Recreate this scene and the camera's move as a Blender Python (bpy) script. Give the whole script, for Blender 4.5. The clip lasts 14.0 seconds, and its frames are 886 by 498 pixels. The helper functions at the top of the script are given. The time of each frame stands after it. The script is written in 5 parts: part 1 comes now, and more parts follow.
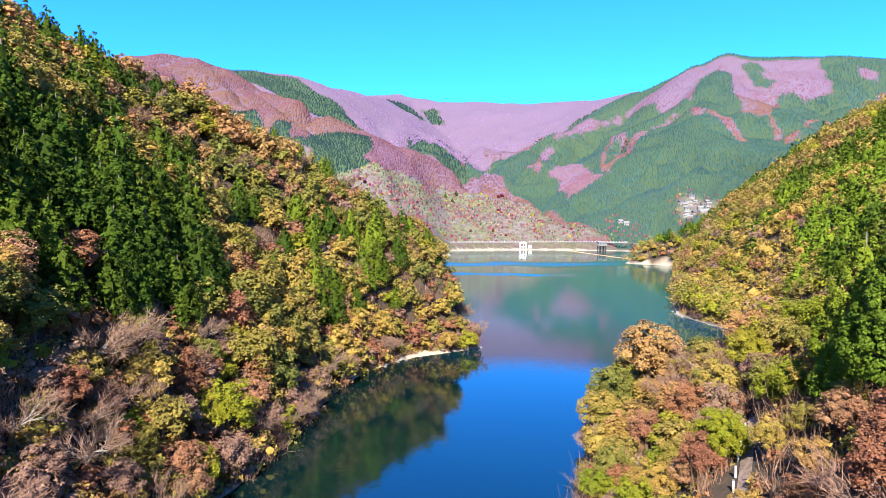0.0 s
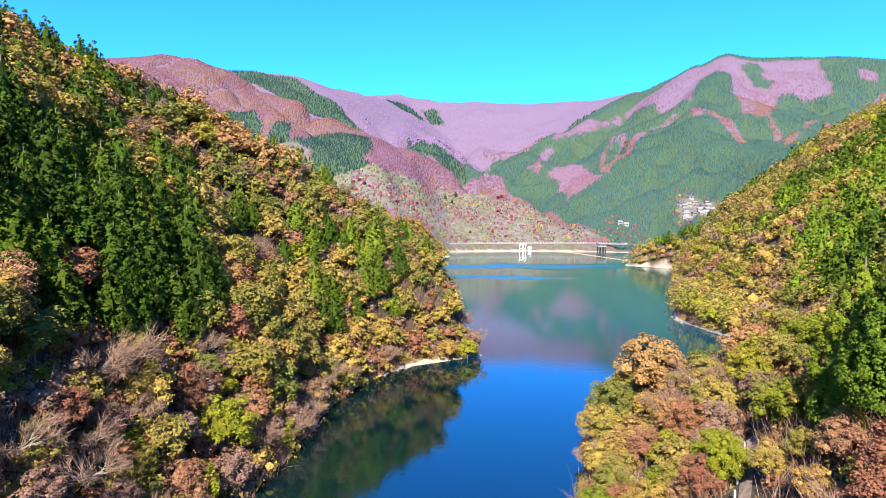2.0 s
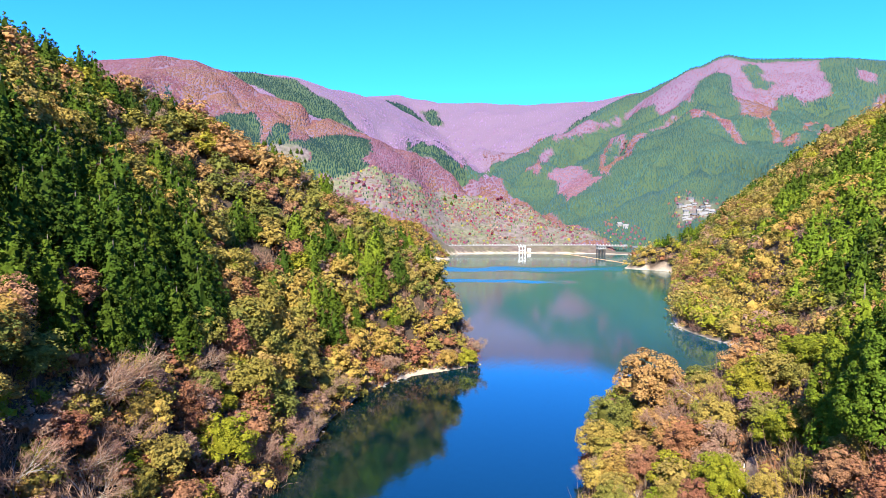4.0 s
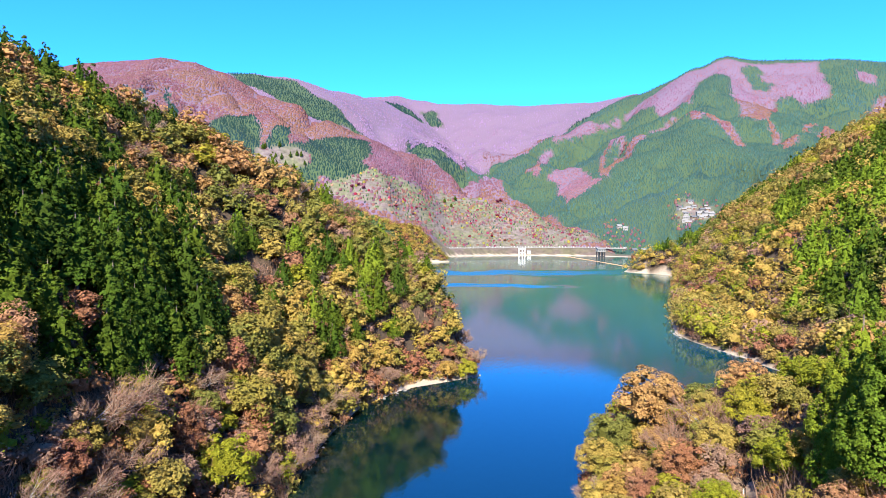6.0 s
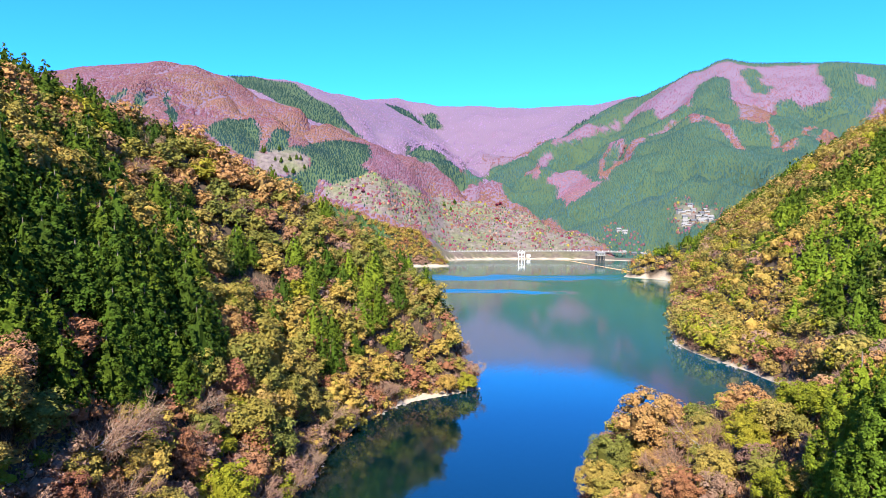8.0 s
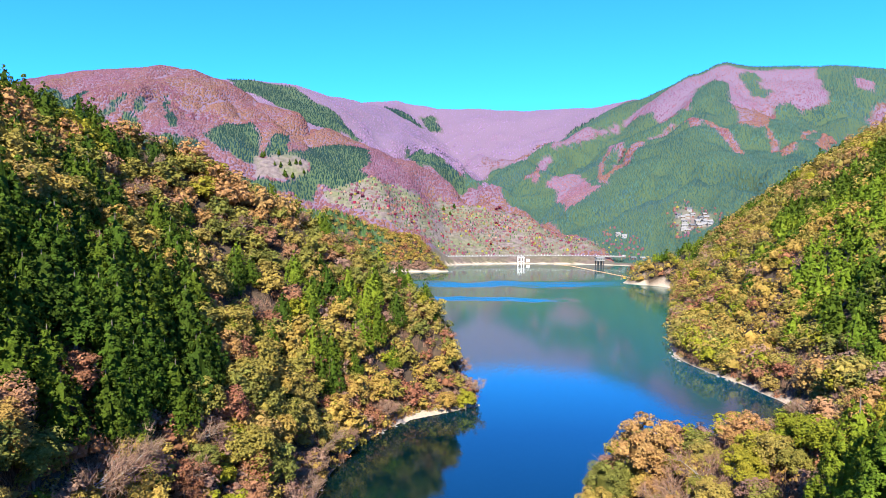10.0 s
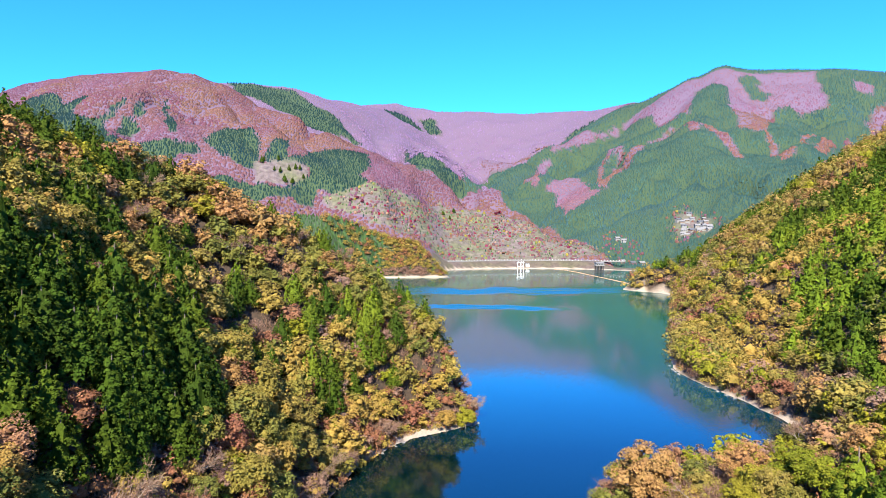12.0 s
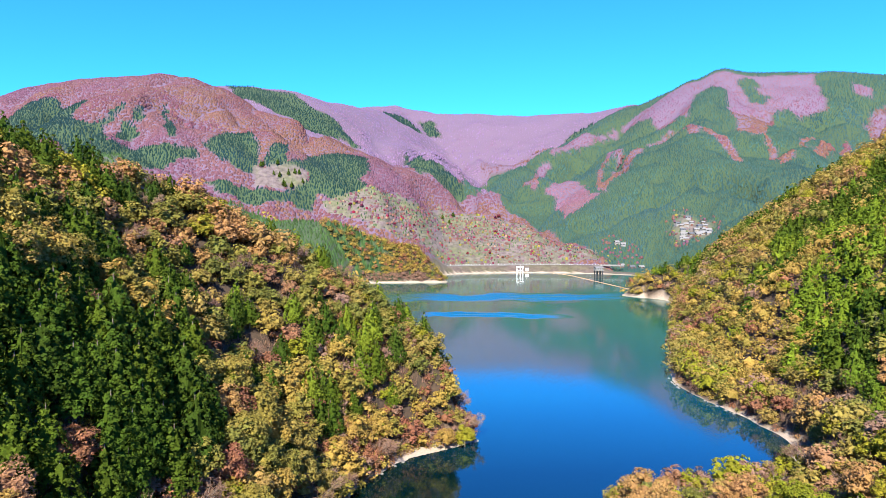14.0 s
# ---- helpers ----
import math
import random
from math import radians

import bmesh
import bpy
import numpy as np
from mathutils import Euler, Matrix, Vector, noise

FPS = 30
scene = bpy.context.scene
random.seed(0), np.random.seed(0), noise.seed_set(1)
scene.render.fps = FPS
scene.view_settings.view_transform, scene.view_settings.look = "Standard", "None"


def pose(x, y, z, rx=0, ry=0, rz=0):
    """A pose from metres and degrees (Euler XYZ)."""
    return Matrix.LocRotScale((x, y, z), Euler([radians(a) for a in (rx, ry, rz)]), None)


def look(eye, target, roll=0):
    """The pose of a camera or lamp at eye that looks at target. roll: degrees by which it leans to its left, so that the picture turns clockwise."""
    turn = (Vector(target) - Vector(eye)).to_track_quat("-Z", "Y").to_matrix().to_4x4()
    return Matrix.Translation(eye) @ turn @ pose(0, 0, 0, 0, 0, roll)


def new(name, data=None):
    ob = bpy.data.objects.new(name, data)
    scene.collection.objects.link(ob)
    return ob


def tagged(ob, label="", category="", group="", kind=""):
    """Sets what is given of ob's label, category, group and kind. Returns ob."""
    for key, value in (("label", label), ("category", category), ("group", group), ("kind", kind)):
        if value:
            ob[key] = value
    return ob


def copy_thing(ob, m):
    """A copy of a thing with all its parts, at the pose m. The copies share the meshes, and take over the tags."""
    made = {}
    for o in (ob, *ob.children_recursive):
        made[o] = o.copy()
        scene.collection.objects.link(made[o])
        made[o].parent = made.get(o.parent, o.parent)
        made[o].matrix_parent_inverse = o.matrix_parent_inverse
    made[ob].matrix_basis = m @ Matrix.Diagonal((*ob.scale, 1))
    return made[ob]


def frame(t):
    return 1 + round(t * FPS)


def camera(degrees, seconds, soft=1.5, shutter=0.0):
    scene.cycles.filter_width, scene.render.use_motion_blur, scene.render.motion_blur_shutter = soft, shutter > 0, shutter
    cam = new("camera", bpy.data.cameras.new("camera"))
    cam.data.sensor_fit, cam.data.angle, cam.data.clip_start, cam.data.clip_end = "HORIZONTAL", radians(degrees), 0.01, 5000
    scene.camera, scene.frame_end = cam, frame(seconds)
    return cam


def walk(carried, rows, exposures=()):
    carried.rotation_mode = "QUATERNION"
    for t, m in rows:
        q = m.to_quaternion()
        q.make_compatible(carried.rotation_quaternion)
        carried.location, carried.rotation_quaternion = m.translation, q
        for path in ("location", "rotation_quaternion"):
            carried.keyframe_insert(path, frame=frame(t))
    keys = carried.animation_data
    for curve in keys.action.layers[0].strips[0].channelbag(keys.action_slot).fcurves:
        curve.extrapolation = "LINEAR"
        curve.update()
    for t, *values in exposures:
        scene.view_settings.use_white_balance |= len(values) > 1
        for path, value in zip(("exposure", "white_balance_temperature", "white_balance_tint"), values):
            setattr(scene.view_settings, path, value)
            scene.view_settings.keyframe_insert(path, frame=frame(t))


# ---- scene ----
cam = camera(71.5, 14.0, soft=0.5)
METRES, EYE, TILT, LEAN, TURN = 33.0, 45.8, -2.35, 0.0, 0.0
ROWS = [
    (0.0, 0.0, 0.0, 0.0, 0.0, 0.0, -0.0),
    (0.5, -0.0002, -0.0004, 0.022, -0.01, -0.0, 0.0),
    (1.0, -0.0005, -0.0008, 0.045, -0.02, -0.02, -0.01),
    (1.5, -0.0006, -0.001, 0.0697, -0.02, -0.03, -0.02),
    (2.0, -0.0007, -0.0013, 0.0946, -0.04, -0.05, -0.02),
    (2.5, -0.0006, -0.0017, 0.1195, -0.04, -0.05, -0.02),
    (3.0, -0.0005, -0.0023, 0.1443, -0.06, -0.05, -0.02),
    (5.5, -0.0003, -0.0059, 0.2866, -0.09, -0.05, -0.0),
    (6.0, -0.0001, -0.0066, 0.3176, -0.1, -0.04, -0.0),
    (6.5, 0.0003, -0.0073, 0.3493, -0.1, -0.02, -0.01),
    (7.0, 0.0004, -0.0082, 0.3821, -0.11, -0.01, -0.0),
    (7.5, 0.0008, -0.0094, 0.417, -0.12, 0.02, 0.0),
    (8.0, 0.001, -0.0102, 0.4542, -0.14, 0.06, 0.01),
    (10.5, 0.003, -0.017, 0.6699, -0.2, 0.24, 0.02),
    (11.0, 0.0034, -0.0185, 0.7159, -0.21, 0.28, 0.03),
    (11.5, 0.0035, -0.0193, 0.7623, -0.21, 0.31, 0.04),
    (12.0, 0.0043, -0.0206, 0.8092, -0.22, 0.33, 0.06),
    (12.5, 0.0049, -0.0216, 0.8562, -0.24, 0.36, 0.08),
    (13.0, 0.0064, -0.0236, 0.9043, -0.26, 0.38, 0.08),
    (13.5, 0.0065, -0.0242, 0.9522, -0.26, 0.4, 0.1),
    (14.0, 0.007, -0.0249, 0.9996, -0.27, 0.4, 0.11),
]
walk(cam, [(t, pose(0, 0, EYE, TILT, LEAN, TURN) @ pose(METRES * x, METRES * y, METRES * z, 90 + pitch, roll, yaw)) for t, x, y, z, yaw, pitch, roll in ROWS],
     [(0.0, 1.985), (5.0, 1.955), (10.0, 1.865), (14.0, 1.785)])

# ---- world, sun, exposure ----
SUN_DIR = Vector((-0.14, -0.755, 0.635)).normalized()
world = bpy.data.worlds.new("sky")
scene.world = world
world.use_nodes = True
wn = world.node_tree.nodes
wl = world.node_tree.links
sky = wn.new("ShaderNodeTexSky")
sky.sky_type = "NISHITA"
sky.sun_disc = False
sky.sun_elevation = math.asin(SUN_DIR.z)
sky.sun_rotation = math.atan2(SUN_DIR.x, SUN_DIR.y)
sky.altitude = 500.0
sky.dust_density = 0.3
sky.ozone_density = 0.4
sky_tint = wn.new("ShaderNodeMix")
sky_tint.data_type = "RGBA"
sky_tint.blend_type = "MULTIPLY"
sky_tint.inputs[0].default_value = 1.0
sky_tint.inputs[7].default_value = (0.18, 1.04, 2.5, 1)
wl.new(sky.outputs[0], sky_tint.inputs[6])
wl.new(sky_tint.outputs[2], wn["Background"].inputs[0])
wn["Background"].inputs[1].default_value = 0.052

sun = new("sun", bpy.data.lights.new("sun", "SUN"))
sun.data.energy = 5.0
sun.data.angle = radians(0.5)
sun.data.color = (1.0, 0.93, 0.82)
sun.matrix_world = look(SUN_DIR * 100, (0, 0, 0))


# ---- materials ----
def shader(name, rough=0.7, metal=0.0):
    m = bpy.data.materials.new(name)
    m.use_nodes = True
    b = m.node_tree.nodes["Principled BSDF"]
    b.inputs["Roughness"].default_value = rough
    b.inputs["Metallic"].default_value = metal
    return m, m.node_tree.nodes, m.node_tree.links, b


def ramp(nodes, links, fac, stops):
    r = nodes.new("ShaderNodeValToRGB")
    r.color_ramp.elements[0].position, r.color_ramp.elements[0].color = stops[0][0], (*stops[0][1], 1)
    r.color_ramp.elements[1].position, r.color_ramp.elements[1].color = stops[-1][0], (*stops[-1][1], 1)
    for p, c in stops[1:-1]:
        e = r.color_ramp.elements.new(p)
        e.color = (*c, 1)
    links.new(fac, r.inputs[0])
    return r.outputs[0]


def noise_tex(nodes, links, scale, detail=4.0, rough=0.6, stretch=None):
    tc = nodes.new("ShaderNodeNewGeometry")
    n = nodes.new("ShaderNodeTexNoise")
    n.inputs["Scale"].default_value = scale
    n.inputs["Detail"].default_value = detail
    n.inputs["Roughness"].default_value = rough
    if stretch:
        mp = nodes.new("ShaderNodeMapping")
        mp.inputs["Scale"].default_value = stretch
        links.new(tc.outputs["Position"], mp.inputs[0])
        links.new(mp.outputs[0], n.inputs["Vector"])
    else:
        links.new(tc.outputs["Position"], n.inputs["Vector"])
    return n.outputs["Fac"]


def mixed(nodes, links, fac, a, b, blend="MIX"):
    m = nodes.new("ShaderNodeMix")
    m.data_type = "RGBA"
    m.blend_type = blend
    for socket, value in ((0, fac), (6, a), (7, b)):
        if isinstance(value, tuple):
            m.inputs[socket].default_value = (*value, 1)
        elif isinstance(value, (int, float)):
            m.inputs[socket].default_value = value
        else:
            links.new(value, m.inputs[socket])
    return m.outputs[2]


def math_node(nodes, links, op, a, b=0.0):
    m = nodes.new("ShaderNodeMath")
    m.operation = op
    for i, v in enumerate((a, b)):
        if isinstance(v, (int, float)):
            m.inputs[i].default_value = v
        else:
            links.new(v, m.inputs[i])
    return m.outputs[0]


def leaf_material(name, colours, glow=0.28, rough=0.75, joined=False, detail=1.0, vary=0.5):
    """Foliage: a tint for each tree and each spray of leaves, with some light passing through."""
    m, n, l, b = shader(name, rough)
    if joined:
        a = n.new("ShaderNodeAttribute")
        a.attribute_name = "tint"
        tree = a.outputs["Fac"]
    else:
        tree = n.new("ShaderNodeObjectInfo").outputs["Random"]
    island = n.new("ShaderNodeNewGeometry").outputs["Random Per Island"]
    k = len(colours) - 1
    base = ramp(n, l, tree, [(i / k, c) for i, c in enumerate(colours)])
    value = math_node(n, l, "MULTIPLY_ADD", island, vary)
    value.node.inputs[2].default_value = 0.97 - vary / 2
    hsv = n.new("ShaderNodeHueSaturation")
    l.new(base, hsv.inputs["Color"])
    l.new(value, hsv.inputs["Value"])
    blotch = noise_tex(n, l, 0.35, 3.0)
    hue = math_node(n, l, "MULTIPLY_ADD", blotch, 0.04)
    hue.node.inputs[2].default_value = 0.48
    l.new(hue, hsv.inputs["Hue"])
    # single leaves within a spray: light and dark flecks, and their relief
    fleck = noise_tex(n, l, 3.2 * detail, 3.0, 0.7)
    lift = n.new("ShaderNodeMapRange")
    for i, v in enumerate((0.32, 0.68, 0.66, 1.2)):
        lift.inputs[i + 1].default_value = v
    l.new(fleck, lift.inputs[0])
    leafy = mixed(n, l, 1.0, hsv.outputs[0], lift.outputs[0], "MULTIPLY")
    bump = n.new("ShaderNodeBump")
    bump.inputs["Strength"].default_value = 0.5
    bump.inputs["Distance"].default_value = 0.25 / detail
    l.new(fleck, bump.inputs["Height"])
    l.new(bump.outputs[0], b.inputs["Normal"])
    l.new(leafy, b.inputs["Base Color"])
    b.inputs["Specular IOR Level"].default_value = 0.06
    if glow:
        t = n.new("ShaderNodeBsdfTranslucent")
        l.new(leafy, t.inputs[0])
        mx = n.new("ShaderNodeMixShader")
        mx.inputs[0].default_value = glow
        l.new(b.outputs[0], mx.inputs[1])
        l.new(t.outputs[0], mx.inputs[2])
        l.new(mx.outputs[0], n["Material Output"].inputs[0])
    return m


CEDAR = [(0.030, 0.058, 0.005), (0.043, 0.072, 0.006), (0.058, 0.083, 0.006), (0.025, 0.047, 0.005)]
GOLD = [(0.295, 0.184, 0.046), (0.315, 0.217, 0.048), (0.228, 0.180, 0.044), (0.33, 0.175, 0.068)]
OLIVE = [(0.200, 0.163, 0.033), (0.222, 0.176, 0.037), (0.130, 0.136, 0.03), (0.205, 0.174, 0.035)]
RUSSET = [(0.26, 0.118, 0.056), (0.21, 0.086, 0.05), (0.30, 0.17, 0.085)]
LIME = [(0.135, 0.165, 0.014), (0.205, 0.20, 0.016), (0.25, 0.215, 0.024)]
RED = [(0.209, 0.0168, 0.0328), (0.1427, 0.0168, 0.0442), (0.1869, 0.0442, 0.0771)]
TWIG = [(0.255, 0.152, 0.10), (0.21, 0.12, 0.088), (0.285, 0.19, 0.122)]
FRESH = [(0.085, 0.125, 0.009), (0.105, 0.145, 0.010), (0.125, 0.150, 0.012), (0.070, 0.110, 0.009)]
COLOURS = {"cedar": CEDAR, "gold": GOLD, "olive": OLIVE, "russet": RUSSET, "lime": LIME, "red": RED, "twig": TWIG, "fresh": FRESH}
NEEDLES = ("cedar", "fresh")
LEAF = {k: leaf_material("leaves_" + k, c, 0.12 if k in NEEDLES else 0.28) for k, c in COLOURS.items()}
WOOD_LEAF = {k: leaf_material("woods_" + k, c, 0.12 if k in NEEDLES else 0.28, joined=True, vary=0.5) for k, c in COLOURS.items()}
WOOD_LEAF["far_green"] = leaf_material("woods_far_green", [(0.038, 0.080, 0.026), (0.052, 0.094, 0.028), (0.044, 0.084, 0.034)], joined=True, detail=0.5, vary=0.8)
# far woods: the blue of distance haze is mixed into the leaf colours below
WOOD_LEAF["far_cedar"] = leaf_material("woods_hazed_cedar", [(0.030, 0.070, 0.066), (0.042, 0.090, 0.068), (0.035, 0.080, 0.082)], joined=True, detail=0.25, vary=0.4)
WOOD_LEAF["far_pink"] = leaf_material("woods_hazed_pink", [(0.160, 0.082, 0.130), (0.166, 0.082, 0.120), (0.172, 0.083, 0.108), (0.172, 0.087, 0.096)], joined=True, detail=0.25, vary=0.3)
WOOD_LEAF["far_mauve"] = leaf_material("woods_hazed_mauve", [(0.185, 0.122, 0.215), (0.192, 0.123, 0.212), (0.20, 0.12, 0.19)], joined=True, detail=0.25, vary=0.2)
# darker copy of the far cedar, with the same haze blue in its colour
WOOD_LEAF["far_dark_cedar"] = leaf_material("woods_hazed_dark_cedar", [(0.012, 0.035, 0.034), (0.018, 0.042, 0.034), (0.014, 0.038, 0.042)], joined=True, detail=0.25, vary=0.4)
WOOD_LEAF["far_orange"] = leaf_material("woods_hazed_orange", [(0.140, 0.060, 0.068), (0.155, 0.075, 0.060), (0.152, 0.083, 0.058), (0.13, 0.052, 0.07)], joined=True, detail=0.25, vary=0.35)
# darker copy of the far pink: the western slope's shade and haze painted in
WOOD_LEAF["far_rose"] = leaf_material("woods_shaded_rose", [(0.130, 0.062, 0.092), (0.138, 0.064, 0.086), (0.14, 0.066, 0.075), (0.14, 0.068, 0.068)], joined=True, detail=0.25, vary=0.35)


def bark_material(name, a, c):
    m, n, l, b = shader(name, 0.9)
    f = noise_tex(n, l, 3.0, 5.0, 0.65, (1, 1, 0.25))
    l.new(ramp(n, l, f, [(0.3, a), (0.7, c)]), b.inputs["Base Color"])
    bump = n.new("ShaderNodeBump")
    bump.inputs["Strength"].default_value = 0.5
    l.new(f, bump.inputs["Height"])
    l.new(bump.outputs[0], b.inputs["Normal"])
    return m


BARK = bark_material("bark", (0.067, 0.0469, 0.0335), (0.1608, 0.1273, 0.1005))
PALE_BARK = bark_material("pale_bark", (0.1474, 0.1206, 0.1005), (0.3216, 0.2881, 0.2479))


def ground_material():
    m, n, l, b = shader("ground", 0.95)
    fine = noise_tex(n, l, 0.6, 8.0, 0.7)
    litter = ramp(n, l, fine, [(0.3, (0.0168, 0.0114, 0.0067)), (0.55, (0.0469, 0.0281, 0.0141)), (0.75, (0.0871, 0.0536, 0.0268))])
    patch = noise_tex(n, l, 0.14, 5.0, 0.6)
    tan = ramp(n, l, patch, [(0.3, (0.054, 0.039, 0.037)), (0.5, (0.096, 0.072, 0.066)), (0.72, (0.135, 0.106, 0.094))])
    meadow = ramp(n, l, patch, [(0.3, (0.045, 0.048, 0.024)), (0.5, (0.080, 0.080, 0.040)), (0.72, (0.118, 0.114, 0.056))])
    grass = mixed(n, l, ramp(n, l, noise_tex(n, l, 0.022, 3.0), [(0.42, (0, 0, 0)), (0.62, (1, 1, 1))]), tan, meadow)
    open_land = n.new("ShaderNodeAttribute")
    open_land.attribute_name = "open_land"
    # litter under the far bare woods, haze violet mixed into its colour
    hazed_litter = ramp(n, l, fine, [(0.3, (0.072, 0.046, 0.070)), (0.7, (0.110, 0.070, 0.106))])
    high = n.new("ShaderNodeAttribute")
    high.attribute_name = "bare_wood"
    floor = n.new("ShaderNodeAttribute")
    floor.attribute_name = "cedar_floor"
    green = ramp(n, l, fine, [(0.3, (0.0161, 0.0322, 0.0114)), (0.7, (0.0335, 0.0603, 0.0214))])
    litter = mixed(n, l, floor.outputs["Fac"], litter, green)
    litter = mixed(n, l, high.outputs["Fac"], litter, hazed_litter)
    mixed_ground = mixed(n, l, open_land.outputs["Fac"], litter, grass)
    # the bare band that the lake's changing level leaves along the shore
    gravel = ramp(n, l, noise_tex(n, l, 1.8, 6.0, 0.7), [(0.3, (0.20, 0.145, 0.10)), (0.55, (0.31, 0.245, 0.18)), (0.8, (0.40, 0.335, 0.26))])
    beach = n.new("ShaderNodeAttribute")
    beach.attribute_name = "beach"
    l.new(mixed(n, l, beach.outputs["Fac"], mixed_ground, gravel), b.inputs["Base Color"])
    bump = n.new("ShaderNodeBump")
    bump.inputs["Strength"].default_value = 0.8
    bump.inputs["Distance"].default_value = 0.5
    l.new(fine, bump.inputs["Height"])
    l.new(bump.outputs[0], b.inputs["Normal"])
    return m


def water_material():
    m, n, l, b = shader("lake_water", 0.03)
    b.inputs["IOR"].default_value = 1.8
    b.inputs["Specular Tint"].default_value = (0.40, 1.0, 1.0, 1)
    body = ramp(n, l, noise_tex(n, l, 0.012, 3.0), [(0.3, (0.0005, 0.0056, 0.0062)), (0.7, (0.0009, 0.008, 0.009))])
    ripples = noise_tex(n, l, 0.9, 3.0, 0.55, (1.0, 0.55, 1.0))
    # wind-ruffled streaks across the far water
    pos = n.new("ShaderNodeNewGeometry")
    sep = n.new("ShaderNodeSeparateXYZ")
    l.new(pos.outputs["Position"], sep.inputs[0])
    wob = noise_tex(n, l, 0.011, 3.0, 0.5, (1.0, 0.35, 1.0))
    streak = None
    for mid, half, x_mid, x_half in ((700.0, 54.0, 90.0, 240.0), (552.0, 21.0, 45.0, 85.0)):
        off = math_node(n, l, "MULTIPLY_ADD", wob, 150.0)
        off.node.inputs[2].default_value = -75.0 - mid
        dy = math_node(n, l, "ABSOLUTE", math_node(n, l, "ADD", sep.outputs["Y"], off))
        dx = math_node(n, l, "ABSOLUTE", math_node(n, l, "SUBTRACT", sep.outputs["X"], x_mid))
        a = math_node(n, l, "SUBTRACT", 1.0, math_node(n, l, "DIVIDE", dy, half))
        c = math_node(n, l, "SUBTRACT", 1.0, math_node(n, l, "DIVIDE", dx, x_half))
        k = math_node(n, l, "MINIMUM", math_node(n, l, "MULTIPLY", a, 1.8), math_node(n, l, "MULTIPLY", c, 1.6))
        k.node.use_clamp = True
        streak = k if streak is None else math_node(n, l, "MAXIMUM", streak, k)
    # gusts break the streaks up
    gust = n.new("ShaderNodeMapRange")
    for i, v in enumerate((0.28, 0.46, 0.0, 1.0)):
        gust.inputs[i + 1].default_value = v
    l.new(noise_tex(n, l, 0.03, 4.0, 0.65, (0.45, 2.2, 1.0)), gust.inputs[0])
    streak = math_node(n, l, "MULTIPLY", streak, gust.outputs[0])
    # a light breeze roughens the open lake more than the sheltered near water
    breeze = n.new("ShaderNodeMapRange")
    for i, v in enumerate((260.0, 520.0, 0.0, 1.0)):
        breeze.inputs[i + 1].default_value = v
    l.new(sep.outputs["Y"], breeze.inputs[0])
    # the base colour turns to a paler green between 260 and 520 m
    far_body = ramp(n, l, noise_tex(n, l, 0.01, 3.0), [(0.3, (0.0013, 0.0523, 0.0429)), (0.7, (0.002, 0.0657, 0.0549))])
    # blue of the mirrored sky, put into the base colour between 195 and 290 m
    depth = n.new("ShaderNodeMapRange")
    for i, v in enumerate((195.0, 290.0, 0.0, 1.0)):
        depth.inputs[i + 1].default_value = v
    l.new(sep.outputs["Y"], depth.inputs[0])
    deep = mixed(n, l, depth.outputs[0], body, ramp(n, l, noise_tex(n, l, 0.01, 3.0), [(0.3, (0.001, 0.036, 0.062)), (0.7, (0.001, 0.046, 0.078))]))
    l.new(mixed(n, l, breeze.outputs[0], deep, far_body), b.inputs["Base Color"])
    open_water = math_node(n, l, "MULTIPLY_ADD", breeze.outputs[0], 0.035)
    open_water.node.inputs[2].default_value = 0.045
    rough = math_node(n, l, "MAXIMUM", open_water, math_node(n, l, "MULTIPLY", streak, 0.2))
    l.new(rough, b.inputs["Roughness"])
    bump = n.new("ShaderNodeBump")
    bump.inputs["Strength"].default_value = 0.07
    bump.inputs["Distance"].default_value = 0.3
    l.new(ripples, bump.inputs["Height"])
    # ruffled water shows the faces of its wavelets that lean south
    lean = n.new("ShaderNodeVectorMath")
    lean.operation = "MULTIPLY_ADD"
    lean.inputs[1].default_value = (0.0, -0.11, 0.0)
    l.new(math_node(n, l, "MAXIMUM", streak, math_node(n, l, "MULTIPLY", breeze.outputs[0], 0.06)), lean.inputs[0])
    l.new(bump.outputs[0], lean.inputs[2])
    unit = n.new("ShaderNodeVectorMath")
    unit.operation = "NORMALIZE"
    l.new(lean.outputs[0], unit.inputs[0])
    l.new(unit.outputs[0], b.inputs["Normal"])
    return m


GROUND = ground_material()
WATER = water_material()


# ---- land ----
# numbers: the lake's outline, and the crests of the hills with the fall of their sides
LAKE = [(-70, -400), (-42, 50), (-36, 110), (-32, 130), (-27, 182), (-9, 211), (13, 222), (14, 231), (10, 250), (-5, 285), (-34, 315), (-110, 375), (-160, 520),
        (-150, 700), (-120, 880), (-40, 888), (13, 890), (12, 902), (-14, 950), (0, 1035), (80, 1072), (190, 1078), (312, 1035), (330, 980),
        (305, 830), (272, 752), (202, 722), (222, 695), (250, 664), (232, 612), (172, 460), (121, 324), (118, 296), (126, 250), (131, 220), (112, 192),
        (60, 178), (42, 166), (30, 128), (24, 104), (15, 70), (-6, -400)]
RIDGES = []


def ridge(fall, crest, line):
    """A hill: how steeply its sides fall, how blunt its crest is, and the crest's line (x, y, height)."""
    RIDGES.append((fall, crest, line))


